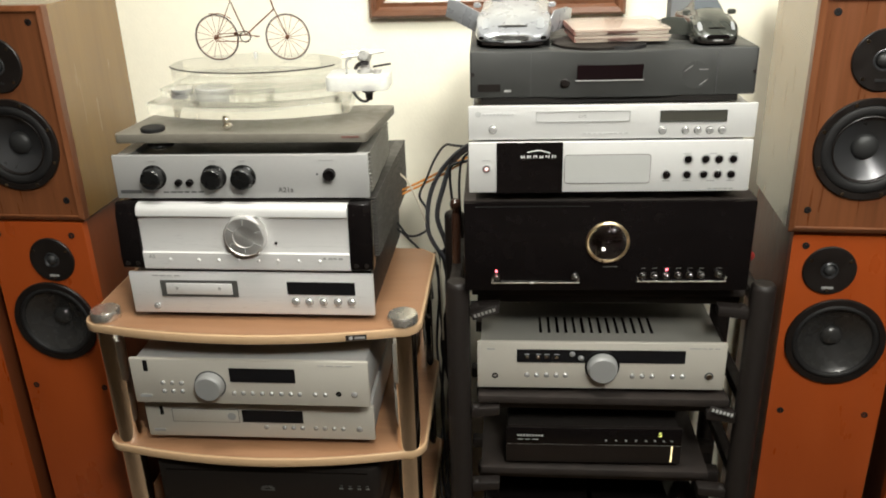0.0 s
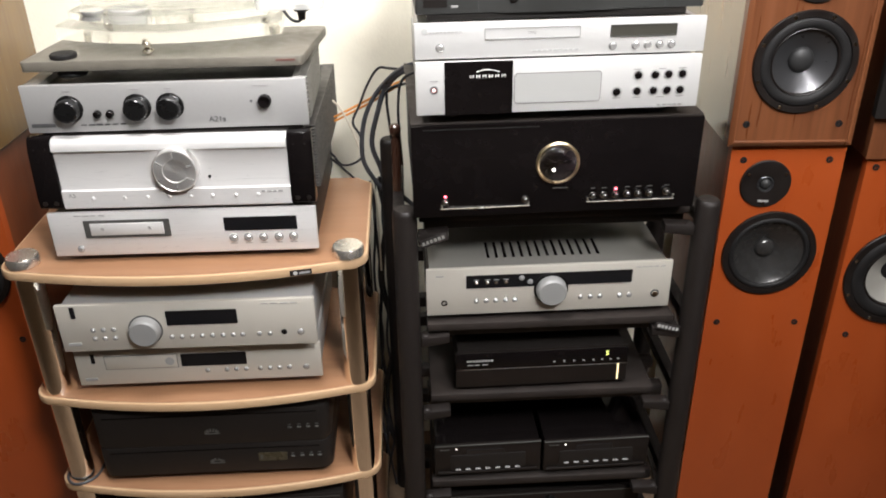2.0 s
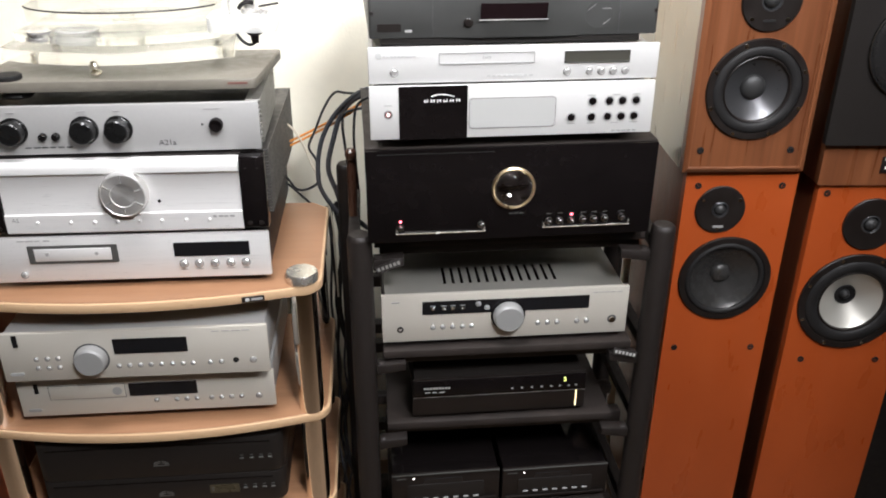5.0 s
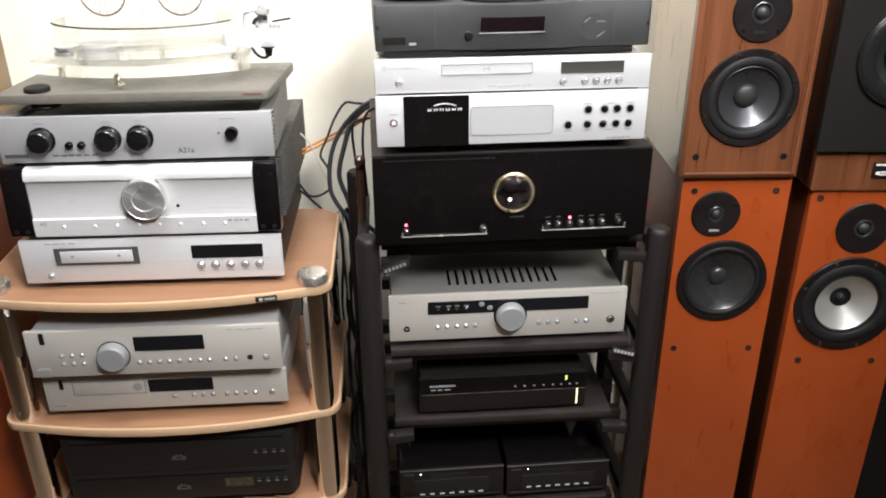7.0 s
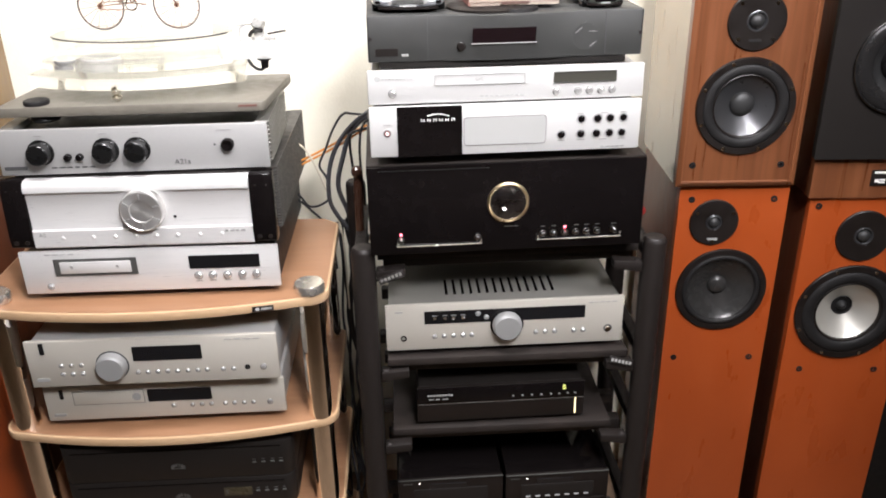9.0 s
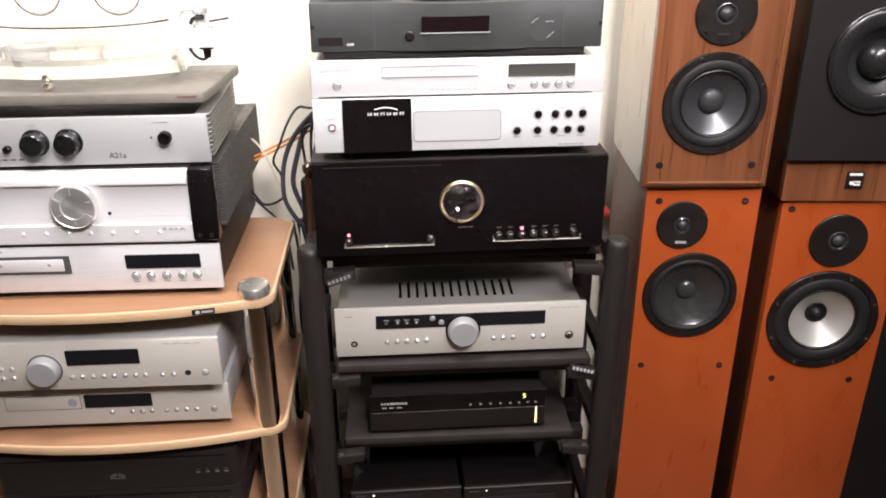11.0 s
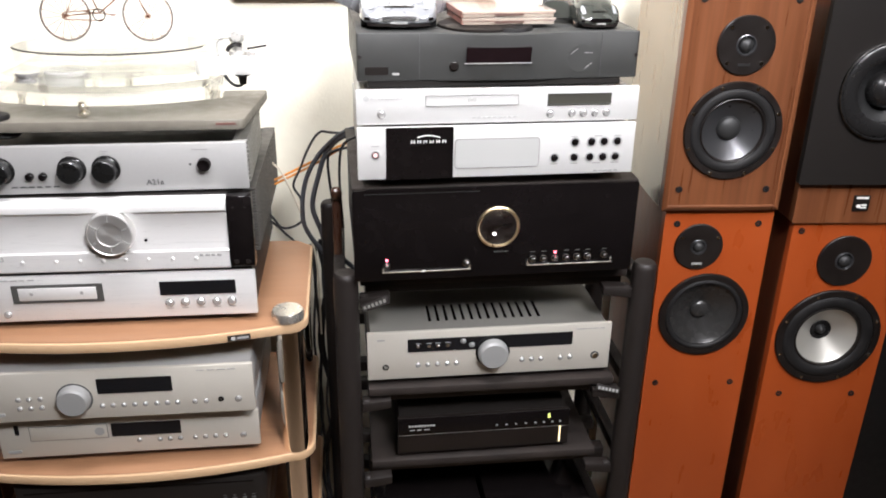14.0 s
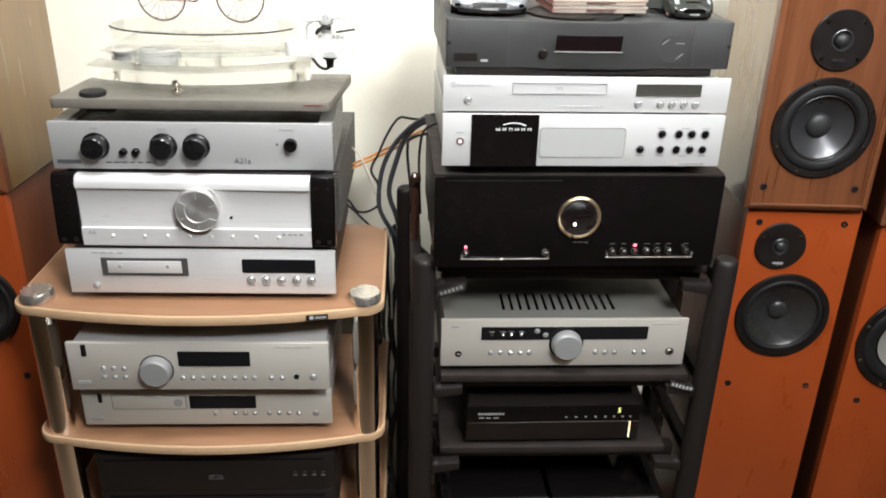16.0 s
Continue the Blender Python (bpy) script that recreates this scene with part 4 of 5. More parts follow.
for x in (0.060, 0.078, 0.097, 0.116, 0.134, 0.152, 0.180):
    print_bar(ob, x, f + 0.0405, 0.008, 0.001, TRAY_GREY)
print_row(ob, -0.21, -0.03, f + 0.1475, 0.0014, PRINT_FAINT, words=34)
lens = lathe([(0.013, 0.0), (0.013, 0.020)] + [(0.013 * math.cos(a) if k < 7 else 0, 0.020 + 0.022 * math.sin(a)) for k, a in ((k, math.pi / 2 * k / 7) for k in range(8))], 24)
lens.transform(Matrix.Rotation(radians(90), 4, "Y"))
part("side_lamp", lens, glow("dim_red_lamp", (0.16, 0.012, 0.010), 0.16), ob, "dim red lamp on the side", (0.2225, 0.092, f + 0.022))
print_row(ob, -0.005, 0.02, f + 0.0435, 0.0016, TRAY_GREY, words=3)

# tuner with the black panel
ob, f = component("tuner", pose(0.150, 1.235, 1.070, 0, 0, 1.2), 0.428, 0.0805, 0.32, SILVER, SILVER_GREY, "silver tuner with a black panel and a grey window", "tuner", 0.016)
panel(ob, -0.171, -0.070, f + 0.0004, f + 0.0802, GLOSS_BLACK, "black_panel", 0.0022, 0.0008, "gloss black name panel")
arc_line = [(-0.124 + 0.034 * q, -0.0026, f + 0.0625 + 0.0055 * math.sin(math.pi * (0.15 + 0.75 * q))) for q in (k / 8 for k in range(9))]
part("logo_arc", tube(arc_line, 0.0007, 6, 2), PRINT_WHITE, ob)
for j in range(6):
    for dx, dz, w, h in ((-0.0022, 0, 0.0010, 0.0046), (0.0022, 0, 0.0010, 0.0046), (0, 0.0008 * (j % 3 - 1), 0.0040, 0.0009)):
        print_bar(ob, -0.131 + 0.0094 * j + dx, f + 0.0585 + dz, w, h, PRINT_WHITE, -0.0026, "logo_stroke")
pb = part("power_button", lathe([(0.0065, 0), (0.0065, 0.0015), (0.0048, 0.0018), (0.0048, 0.0006)], 24, "y"), BUTTON, ob, "silver ringed power button", (-0.187, 0, f + 0.039))
part("button_well", lathe([(0, 0.0005), (0.0048, 0.0005), (0.0048, 0.0008), (0, 0.0008)], 18, "y"), mat("dark_red_well", (0.10, 0.012, 0.010), 0.3), pb)
part("button_cap", lathe([(0.0024, 0), (0.0024, 0.0022), (0, 0.0026)], 18, "y"), glow("pale_pink_power_light", (1.0, 0.80, 0.76), 1.2), pb, "lit pale power light")
part("window_bezel", prism(round_rect(0.1312, 0.0467, 0.0058, 6, -0.002, 0.03725), 0.0010, "xz", (0, -0.0008, f)), PLATE_PRINT, ob, "grey line round the window")
part("tuner_window", prism(round_rect(0.1290, 0.0445, 0.005, 6, -0.002, 0.03725), 0.0010, "xz", (0, -0.0011, f)), LCD_PALE, ob, "pale grey tuning window")
for q in row("button", lathe([(0.0056, 0), (0.0056, 0.0008), (0.0048, 0.0012), (0.0048, 0.0030), (0.0040, 0.0036), (0, 0.0036)], 22, "y"), GLOSS_BLACK, ob, [(x, 0, f + 0.0515) for x in (0.119, 0.145, 0.165, 0.186)] + [(x, 0, f + 0.0272) for x in (0.088, 0.119, 0.144, 0.165, 0.185)], "round black button"):
    part("button_ring", lathe([(0.0078, 0), (0.0078, 0.0008), (0.0060, 0.0012), (0.0056, 0.0004)], 22, "y"), SILVER_GREY, q)
for x, z in [(x, 0.0605) for x in (0.117, 0.155, 0.186)] + [(x, 0.0175) for x in (0.088, 0.119, 0.155, 0.185)] + [(-0.187, 0.0525)]:
    print_bar(ob, x, f + z, 0.012, 0.0012, PRINT_GREY)
print_row(ob, 0.152, 0.192, f + 0.0045, 0.0022, PRINT_GREY, words=5)

# video disc player
ob, f = component("dvd_player", pose(0.151, 1.242, 1.1525, 0, 0, 1.0), 0.430, 0.0525, 0.29, SILVER, SILVER, "slim silver disc player lying on the tuner", "disc player", 0.0035)
tray = window(ob, -0.112, 0.027, f + 0.0282, f + 0.0430, SILVER, PRINT_GREY, "disc_tray", 0.0007)
lettering("tray_print", "DVD", 0.0058, PRINT_GREY, tray, (-0.043, -0.0012, f + 0.0355))
window(ob, 0.073, 0.170, f + 0.0265, f + 0.0425, LCD, TRAY_GREY, "display", 0.0008, "grey-green display")
row("button", button(0.0052, 0.004), BUTTON, ob, [(x, 0, f + 0.0125) for x in (0.077, 0.111, 0.129, 0.147, 0.165)])
row("power_button", button(0.0055, 0.004), BUTTON, ob, [(-0.178, 0, f + 0.0165)])
part("logo_mark", lathe([(0.0025, 0), (0.0045, 0), (0.0045, 0.0005), (0.0025, 0.0005)], 18, "y"), PRINT_PALE, ob, "", (-0.200, 0, f + 0.0405))
print_row(ob, -0.194, -0.145, f + 0.0400, 0.0030, PRINT_PALE, words=9)
print_row(ob, -0.042, 0.028, f + 0.0090, 0.0026, PRINT_PALE, words=9)

# charcoal player with a bowed middle
ob = thing("disc_player", pose(0.150, 1.250, 1.2050, 0, 0, 1.6), "charcoal disc player with a bowed front and dark display", "disc player", "hi-fi components")
f = 0.011
W, H = 0.422, 0.0695
plan = [(-W / 2, 0.30), (-W / 2, 0.002), (-W / 2 + 0.002, 0.0), (-0.104, 0.0)] + [(-0.104 + 0.208 * k / 14, -0.019 * (1 - (2 * k / 14 - 1) ** 2)) for k in range(1, 14)] + [(0.104, 0.0), (W / 2 - 0.002, 0.0), (W / 2, 0.002), (W / 2, 0.30)]
body = prism(plan, H, "xy", (0, 0, f), 0.0026)
for v in body.verts:
    if v.co.y < 0:
        v.co.y *= 0.25 + 0.75 * (v.co.z - f) / H
part("casing", body, GREY_CASE, ob, "charcoal case, its front bowed towards the top")
part("underbody", bm_box(0.382, 0.29, 0.0105, (-0.004, 0.148, 0.0062), 0.001), BLACK_CASE, ob)
row("foot", lathe([(0.018, 0.0), (0.018, 0.012)], 20), RUBBER, ob, [(x, y, 0) for x in (-0.17, 0.17) for y in (0.030, 0.25)])
for x in (-0.120, 0.153):
    part("seam", bm_box(0.0008, 0.001, H - 0.004), PRINT_DARK, ob, "", (x, -0.0003, f + H / 2))
LEAN_OUT = math.atan(0.019 * 0.75 / H)
d = part("display", prism(round_rect(0.096, 0.023, 0.0008, 3), 0.004, "xz", (0, -0.001, 0)), REDGLASS, ob, "dark red display", (-0.005, -0.0122, f + 0.0385))
d.rotation_euler.x = LEAN_OUT
part("display_sill", bm_box(0.100, 0.002, 0.0014), SILVER_GREY, ob, "", (-0.005, -0.0108, f + 0.0262))
row("button", lathe([(0.007, -0.004), (0.007, 0.001), (0.0055, 0.0016), (0.005, 0.003), (0, 0.003)], 22, "y"), BLACK_SATIN, ob, [(-0.070, -0.0056, f + 0.022)])
print_bar(ob, -0.1825, f + 0.0155, 0.034, 0.011, BLACK_SATIN, -0.0006, "logo_plate")
print_row(ob, -0.160, -0.144, f + 0.0105, 0.004, PRINT_GREY, words=1)
row("side_screw", lathe([(0, 0), (0.003, 0), (0.003, 0.001), (0, 0.0005)], 12, "y"), BLACK_SATIN, ob, [(-0.207, 0, f + 0.036), (0.207, 0, f + 0.034)])
em = part("emblem", lathe([(0.0205, 0), (0.0205, 0.0005), (0.0195, 0.0005)], 36, "y"), GREY_CASE, ob, "", (0.122, 0, f + 0.030))
for a, x, z in ((38, -0.011, 0.010), (0, 0.011, 0.008), (38, 0.012, -0.011)):
    g = part("emblem_stroke", bm_box(0.013, 0.0008, 0.0008), PRINT_GREY, em, "", (x, -0.0005, z))
    g.rotation_euler.y = -radians(a)

# receiver on the rack
ob, f = component("stereo_receiver", pose(0.158, 1.268, 0.692, 0, 0, 0.5), 0.428, 0.092, 0.34, SILVER_WARM, SHADED_CASE, "silver receiver with a black display band and grey knob", "receiver", 0.012)
row("vent_slot", bm_box(0.0052, 0.058, 0.0010), GLOSS_BLACK, ob, [(-0.102 + 0.0150 * k, 0.075, f + 0.0864) for k in range(14)])
band = panel(ob, -0.145, 0.144, f + 0.053, f + 0.078, DISPLAY, "display", 0.0012, 0.0008)
row("band_button", button(0.0026, 0.0025), CHROME, band, [(x, -0.001, f + 0.0635) for x in (-0.127, -0.108, -0.093, -0.076)])
row("band_button", button(0.0042, 0.003), KNOB_GREY, band, [(-0.049, -0.001, f + 0.0705), (-0.034, -0.001, f + 0.0625)])
for x in (-0.127, -0.108, -0.093, -0.076):
    print_bar(band, x, f + 0.0690, 0.009, 0.0014, PRINT_GREY, -0.0014)
kn = part("volume_knob", lathe([(0.0265, 0), (0.0265, 0.010), (0.0250, 0.016), (0.0225, 0.0185), (0, 0.0185)], 48, "y"), KNOB_GREY, ob, "grey round volume knob", (0.003, 0, f + 0.0455))
part("knob_ring", lathe([(0.030, 0), (0.030, 0.0016), (0.026, 0.0016)], 40, "y"), GLOSS_BLACK, kn)
row("button", button(0.0040, 0.003), BUTTON, ob, [(x, 0, f + 0.0265) for x in (-0.127, -0.110, -0.093, -0.076, -0.060, 0.056, 0.073, 0.090, 0.125, 0.142)])
pb = part("power_button", lathe([(0.0055, 0), (0.0055, 0.001), (0.0048, 0.0035), (0, 0.0035)], 24, "y"), CHROME, ob, "", (0.187, 0, f + 0.028))
part("power_ring", lathe([(0.0078, 0), (0.0078, 0.0005), (0.0058, 0.0005)], 24, "y"), PRINT_DARK, pb)
part("headphone_socket", lathe([(0.0055, 0), (0.0055, 0.001), (0.0034, 0.0012), (0.0034, -0.003), (0, -0.003)], 18, "y"), GLOSS_BLACK, ob, "", (-0.183, 0, f + 0.025))
print_row(ob, -0.197, -0.177, f + 0.0785, 0.0026, PRINT_GREY, words=1)
print_row(ob, 0.150, 0.203, f + 0.0825, 0.0014, PRINT_GREY, words=5)
for x in (-0.127, -0.110, -0.093, -0.076, -0.060, 0.056, 0.073, 0.090, 0.125, 0.142):
    print_bar(ob, x, f + 0.0345, 0.004, 0.001, PRINT_GREY)

# small black amplifier with the lit digit
ob, f = component("compact_preamplifier", pose(0.154, 1.277, 0.526, 0, 0, 0.7), 0.318, 0.077, 0.30, BLACK_SATIN, BLACK_CASE, "compact black preamplifier with a lit yellow digit", "preamplifier", 0.010, 0.004)
part("upper_band", bm_box(0.316, 0.003, 0.034, (0, 0.0, 0), 0.0008), GLOSS_BLACK, ob, "", (0, -0.001, f + 0.0585))
part("groove_line", bm_box(0.314, 0.0012, 0.0016), SILVER_GREY, ob, "", (0, -0.0005, f + 0.0405))
print_row(ob, -0.139, -0.090, f + 0.0605, 0.0042, PRINT_GREY, -0.003, words=9)
print_row(ob, -0.137, -0.098, f + 0.0520, 0.0016, PRINT_GREY, -0.003, words=3)
digit = lettering("lit_digit", "5", 0.0130, LED_YELLOW, ob, (0.119, -0.0031, f + 0.0655))
row("button", bm_box(0.0036, 0.003, 0.0016, (0, -0.0035, 0)), KNOB_GREY, ob, [(x, 0, f + 0.0525) for x in (0.022, 0.040, 0.058, 0.076, 0.094, 0.110, 0.126, 0.140)])
part("indicator_line", bm_box(0.0022, 0.0012, 0.034), LED_LINE, ob, "lit vertical line", (0.142, -0.0005, f + 0.0215))

# two black cassette decks on the lower shelf
for x, w in ((0.0565, 0.208), (0.2695, 0.207)):
    ob, f = component("cassette_deck", pose(x, 1.276, 0.314, 0, 0, 1.2), w, 0.0735, 0.27, BLACK_SATIN, GLOSS_BLACK, "small black deck with a row of keys", "cassette deck", 0.010, 0.002)
    part("top_edge", bm_box(w - 0.002, 0.003, 0.0010), TRAY_GREY, ob, "", (0, 0.0, f + 0.0733))
    panel(ob, -w / 2 + 0.062, w / 2 - 0.072, f + 0.050, f + 0.062, DISPLAY, "window")
    part("cassette_door", prism(round_rect(w - 0.060, 0.040, 0.004, 4), 0.002, "xz", (0, -0.002, f + 0.030), 0.0005), BLACK_CASE, ob, "dark cassette door")
    row("light", button(0.0009, 0.0010), LED_WHITE, ob, [(-w / 2 + 0.042, 0, f + 0.0645)])
    print_row(ob, -w / 2 + 0.010, -w / 2 + 0.030, f + 0.0645, 0.0022, TRAY_GREY, words=3)
    row("key", bm_box(0.010, 0.004, 0.0022, (0, -0.002, 0), 0.0006), KNOB_GREY, ob, [(-w / 2 + 0.045 + 0.0195 * k, -0.0015, f + (0.0155 if x < 0.1 else 0.0215)) for k in range(7)])
    part("lower_lip", bm_box(w - 0.012, 0.006, 0.0035, (0, -0.002, 0), 0.001), BLACK_SATIN, ob, "", (0, 0, f + 0.0085))

# amplifier at the bottom of the rack
ob, f = component("integrated_amplifier", pose(0.168, 1.290, 0.112, 0, 0, 0.6), 0.405, 0.131, 0.28, BLACK_SATIN, BLACK_CASE, "black amplifier with small round knobs at the rack's bottom", "amplifier", 0.012, 0.003)
row("control_knob", knob(0.013, 0.014), KNOB_BLACK, ob, [(-0.100, 0, f + 0.108), (0.018, 0, f + 0.108)])
row("small_knob", knob(0.008, 0.010), KNOB_BLACK, ob, [(-0.052, 0, f + 0.110)])
part("top_line", bm_box(0.400, 0.0016, 0.0012), TRAY_GREY, ob, "", (0, -0.0004, f + 0.128))


# ---- turntable on its board ----
board = thing("turntable_board", pose(-0.438, 1.312, 1.123), "dark grey-brown board on rubber feet, carrying the turntable", "plinth board")
part("slab", prism([(x + 0.11 * y, y) for x, y in round_rect(0.430, 0.196, 0.008, 4, -0.012, 0.098)], 0.0160, "xy", (0, 0, 0.0065), 0.002), SLATE, board)
row("foot", lathe([(0.021, -0.0065), (0.024, -0.003), (0.019, 0.0070), (0.0, 0.0070)], 24), RUBBER, board, [(-0.160, 0.032, 0), (0.13, 0.090, 0), (-0.160, 0.165, 0), (0.13, 0.165, 0)])
part("top_puck", lathe([(0.019, 0.0), (0.020, 0.001), (0.020, 0.006), (0.018, 0.0075), (0, 0.0075)], 28), RUBBER, board, "black rubber disc", (-0.166, 0.022, 0.0225))
print_bar(board, 0.176, 0.0160, 0.030, 0.003, mat("faded_red_print", (0.14, 0.06, 0.05), 0.5), -0.0005)

tt = thing("turntable", pose(-0.461, 1.442, 1.1455), "clear acrylic turntable with a dark belt and chrome feet", "turntable")


def shield(w, d, bow, n=18):
    """A plinth outline: curved front, straight back."""
    out = [(-w / 2 + w * k / n, -d / 2 + bow * (2 * k / n - 1) ** 2) for k in range(n + 1)]
    return out + [(w / 2 - 0.01, d / 2), (-w / 2 + 0.01, d / 2)]


row("foot", lathe([(0.0, 0.0), (0.003, 0.001), (0.008, 0.005), (0.009, 0.008), (0.006, 0.011), (0.004, 0.012), (0.007, 0.015), (0.008, 0.019), (0.006, 0.022), (0.0045, 0.023), (0.0045, 0.0265)], 24), CHROME, tt, [(-0.013, -0.108, 0), (0.150, 0.022, 0), (-0.115, 0.034, 0)], "chrome ball foot")
part("lower_plinth", prism(shield(0.35, 0.25, 0.045), 0.020, "xy", (0.016, 0.0, 0.0215), 0.0015), ACRYLIC, tt, "thick clear acrylic plinth")
row("pillar", lathe([(0.011, 0.0), (0.011, 0.006)], 24), ACRYLIC, tt, [(-0.10, -0.055, 0.0415), (0.06, -0.075, 0.0415), (0.13, 0.02, 0.0415), (-0.02, 0.06, 0.0415)], "clear pillar")
part("upper_plinth", prism(shield(0.31, 0.22, 0.05), 0.013, "xy", (0.014, 0.0, 0.0475), 0.0015), ACRYLIC, tt, "clear acrylic upper plinth")
part("bearing", lathe([(0.024, 0.0), (0.024, 0.026), (0.012, 0.028), (0.012, 0.0335)], 28), ACRYLIC, tt, "", (0.002, 0.052, 0.030))
mo = part("motor", lathe([(0.033, 0.0), (0.033, 0.019), (0.031, 0.021), (0.0, 0.021)], 32), SMOKY_ACRYLIC, tt, "smoky grey motor housing", (-0.048, -0.052, 0.0425))
part("pulley", lathe([(0.019, 0.0), (0.019, 0.004), (0.015, 0.005), (0.015, 0.009), (0.019, 0.010), (0.019, 0.014), (0.0, 0.0145)], 24), BUTTON, mo, "metal pulley", (-0.053, -0.012, 0.006))
part("platter", lathe([(0.0, 0.0), (0.147, 0.0), (0.153, 0.003), (0.153, 0.027), (0.152, 0.028), (0.0, 0.028)], 72), ACRYLIC_THIN, tt, "thick clear acrylic platter", (0.012, 0.010, 0.0635)).scale.y = 0.62
part("rim_line", tube([(0.012 + 0.1535 * math.cos(a), 0.010 + 0.0955 * math.sin(a), 0.0910) for a in (math.radians(196 + 146 * k / 40) for k in range(41))], 0.0013, 6, 1), RUBBER, tt, "thin dark line round the front rim")
part("spindle", lathe([(0.0035, 0.0), (0.0035, 0.011), (0.002, 0.013), (0, 0.013)], 16), ACRYLIC_FROST, tt, "", (0.000, 0.050, 0.0915))
arm = part("arm_board", prism(round_rect(0.105, 0.075, 0.012, 4), 0.024, "xy", (0.205, -0.045, 0.0575), 0.002), ACRYLIC_FROST, tt, "frosted arm board")
part("arm_pillar", lathe([(0.014, 0.0), (0.014, 0.006), (0.009, 0.008), (0.009, 0.020), (0.012, 0.022), (0.012, 0.032), (0.004, 0.035), (0, 0.035)], 24), ARM_SILVER, tt, "", (0.215, -0.040, 0.0815))
part("arm_tube", tube([(0.180, -0.052, 0.116), (0.212, -0.042, 0.117), (0.245, -0.036, 0.116)], 0.0022, 8, 4), ARM_SILVER, tt)
part("counterweight", tube([(0.232, -0.062, 0.0945), (0.262, -0.057, 0.0985)], 0.0018, 10, 2), BLACK_SATIN, tt)
part("arm_yoke", tube([(0.200, -0.047, 0.090), (0.206, -0.055, 0.097), (0.214, -0.054, 0.100), (0.222, -0.050, 0.098)], 0.0034, 8, 4), BLACK_SATIN, tt, "black arm yoke")
part("arm_bearing", lathe([(0.0, -0.010), (0.008, -0.009), (0.0105, -0.004), (0.0105, 0.004), (0.008, 0.009), (0.0, 0.010)], 24, "y"), ARM_SILVER, tt, "round chrome bearing housing", (0.216, -0.050, 0.113))
part("arm_tube", tube([(0.182, -0.060, 0.111), (0.216, -0.052, 0.1135), (0.250, -0.046, 0.1175)], 0.0030, 8, 4), ARM_SILVER, tt)
part("arm_rest", tube([(0.186, -0.055, 0.0815), (0.186, -0.055, 0.100), (0.190, -0.055, 0.106), (0.196, -0.055, 0.108)], 0.0022, 8, 4), ARM_SILVER, tt)
part("dial", lathe([(0.0, 0.0), (0.0075, 0.0), (0.0075, 0.006), (0.0, 0.0075)], 20), ARM_SILVER, tt, "", (0.236, -0.050, 0.0815))
part("cueing_lever", tube([(0.176, -0.045, 0.107), (0.205, -0.04, 0.108), (0.232, -0.035, 0.113)], 0.0014, 6, 4), ARM_SILVER, tt)
part("arm_socket", lathe([(0.010, 0.0), (0.012, -0.002), (0.012, -0.008), (0.007, -0.010), (0.0055, -0.022), (0, -0.022)], 20), BLACK_SATIN, tt, "", (0.220, -0.045, 0.0575))
part("arm_cable", tube([(0.188, -0.03, 0.058), (0.192, -0.035, 0.046), (0.201, -0.04, 0.036), (0.211, -0.043, 0.032), (0.219, -0.045, 0.036), (0.2205, -0.045, 0.044)], 0.0026, 8, 6), CABLE, tt, "black looped arm cable")

# wire bicycle on the platter
bike = thing("model_bicycle", pose(-0.5215, 1.474, 1.2370, 0, 0, -3), "small coppery wire model bicycle standing on the clear platter", "model bicycle")
R = 0.0405
HUBS = ((0.0, R), (0.1300, R))
for hx, hz in HUBS:
    wheel = part("wheel", tube([(R * 0.975 * math.cos(a), 0, R * 0.975 * math.sin(a)) for a in (2 * math.pi * k / 40 for k in range(40))], 0.0010, 6, 1, True), mat("dark_grey_tyre", (0.05, 0.047, 0.045), 0.5), bike, "thin dark tyre", (hx, 0, hz))
    part("rim", tube([(R * 0.93 * math.cos(a), 0, R * 0.93 * math.sin(a)) for a in (2 * math.pi * k / 40 for k in range(40))], 0.0006, 5, 1, True), COPPER, wheel)
    part("hub", lathe([(0.003, -0.004), (0.003, 0.004)], 12, "y"), COPPER, wheel)
    part("spokes", joined(*[tube([(0, 0, 0), (R * 0.93 * math.cos(a), 0, R * 0.93 * math.sin(a))], 0.00045, 4, 1, smooth=False) for a in (2 * math.pi * (k + 0.3) / 16 for k in range(16))]), COPPER, wheel)
BB, SEAT, HEAD, HEADLOW = (0.054, 0, R + 0.004), (0.030, 0, R + 0.068), (0.104, 0, R + 0.068), (0.110, 0, R + 0.048)
REAR, FRONT = (0, 0, R), (0.1300, 0, R)
for name, pts, r in (("seat_tube", [BB, SEAT], 0.0013), ("top_tube", [SEAT, HEAD], 0.0013), ("down_tube", [HEADLOW, BB], 0.0014), ("head_tube", [HEADLOW, HEAD, (0.101, 0, R + 0.082)], 0.0015), ("chain_stay", [REAR, BB], 0.0009), ("seat_stay", [REAR, (0.032, 0, R + 0.062)], 0.0008), ("fork", [HEADLOW, (0.1185, 0, R + 0.028), FRONT], 0.0011), ("mudguard", [(-0.01, 0, R * 2.01), (0.012, 0, R * 2.0), (0.03, 0, R * 1.80)], 0.0009), ("crank", [BB, (0.078, -0.006, R + 0.003)], 0.0009), ("handlebar", [(0.085, -0.02, R + 0.084), (0.099, -0.014, R + 0.088), (0.101, 0, R + 0.085), (0.099, 0.014, R + 0.088), (0.085, 0.02, R + 0.084)], 0.0011)):
    part(name, tube(pts, r, 6, 4), COPPER, bike)
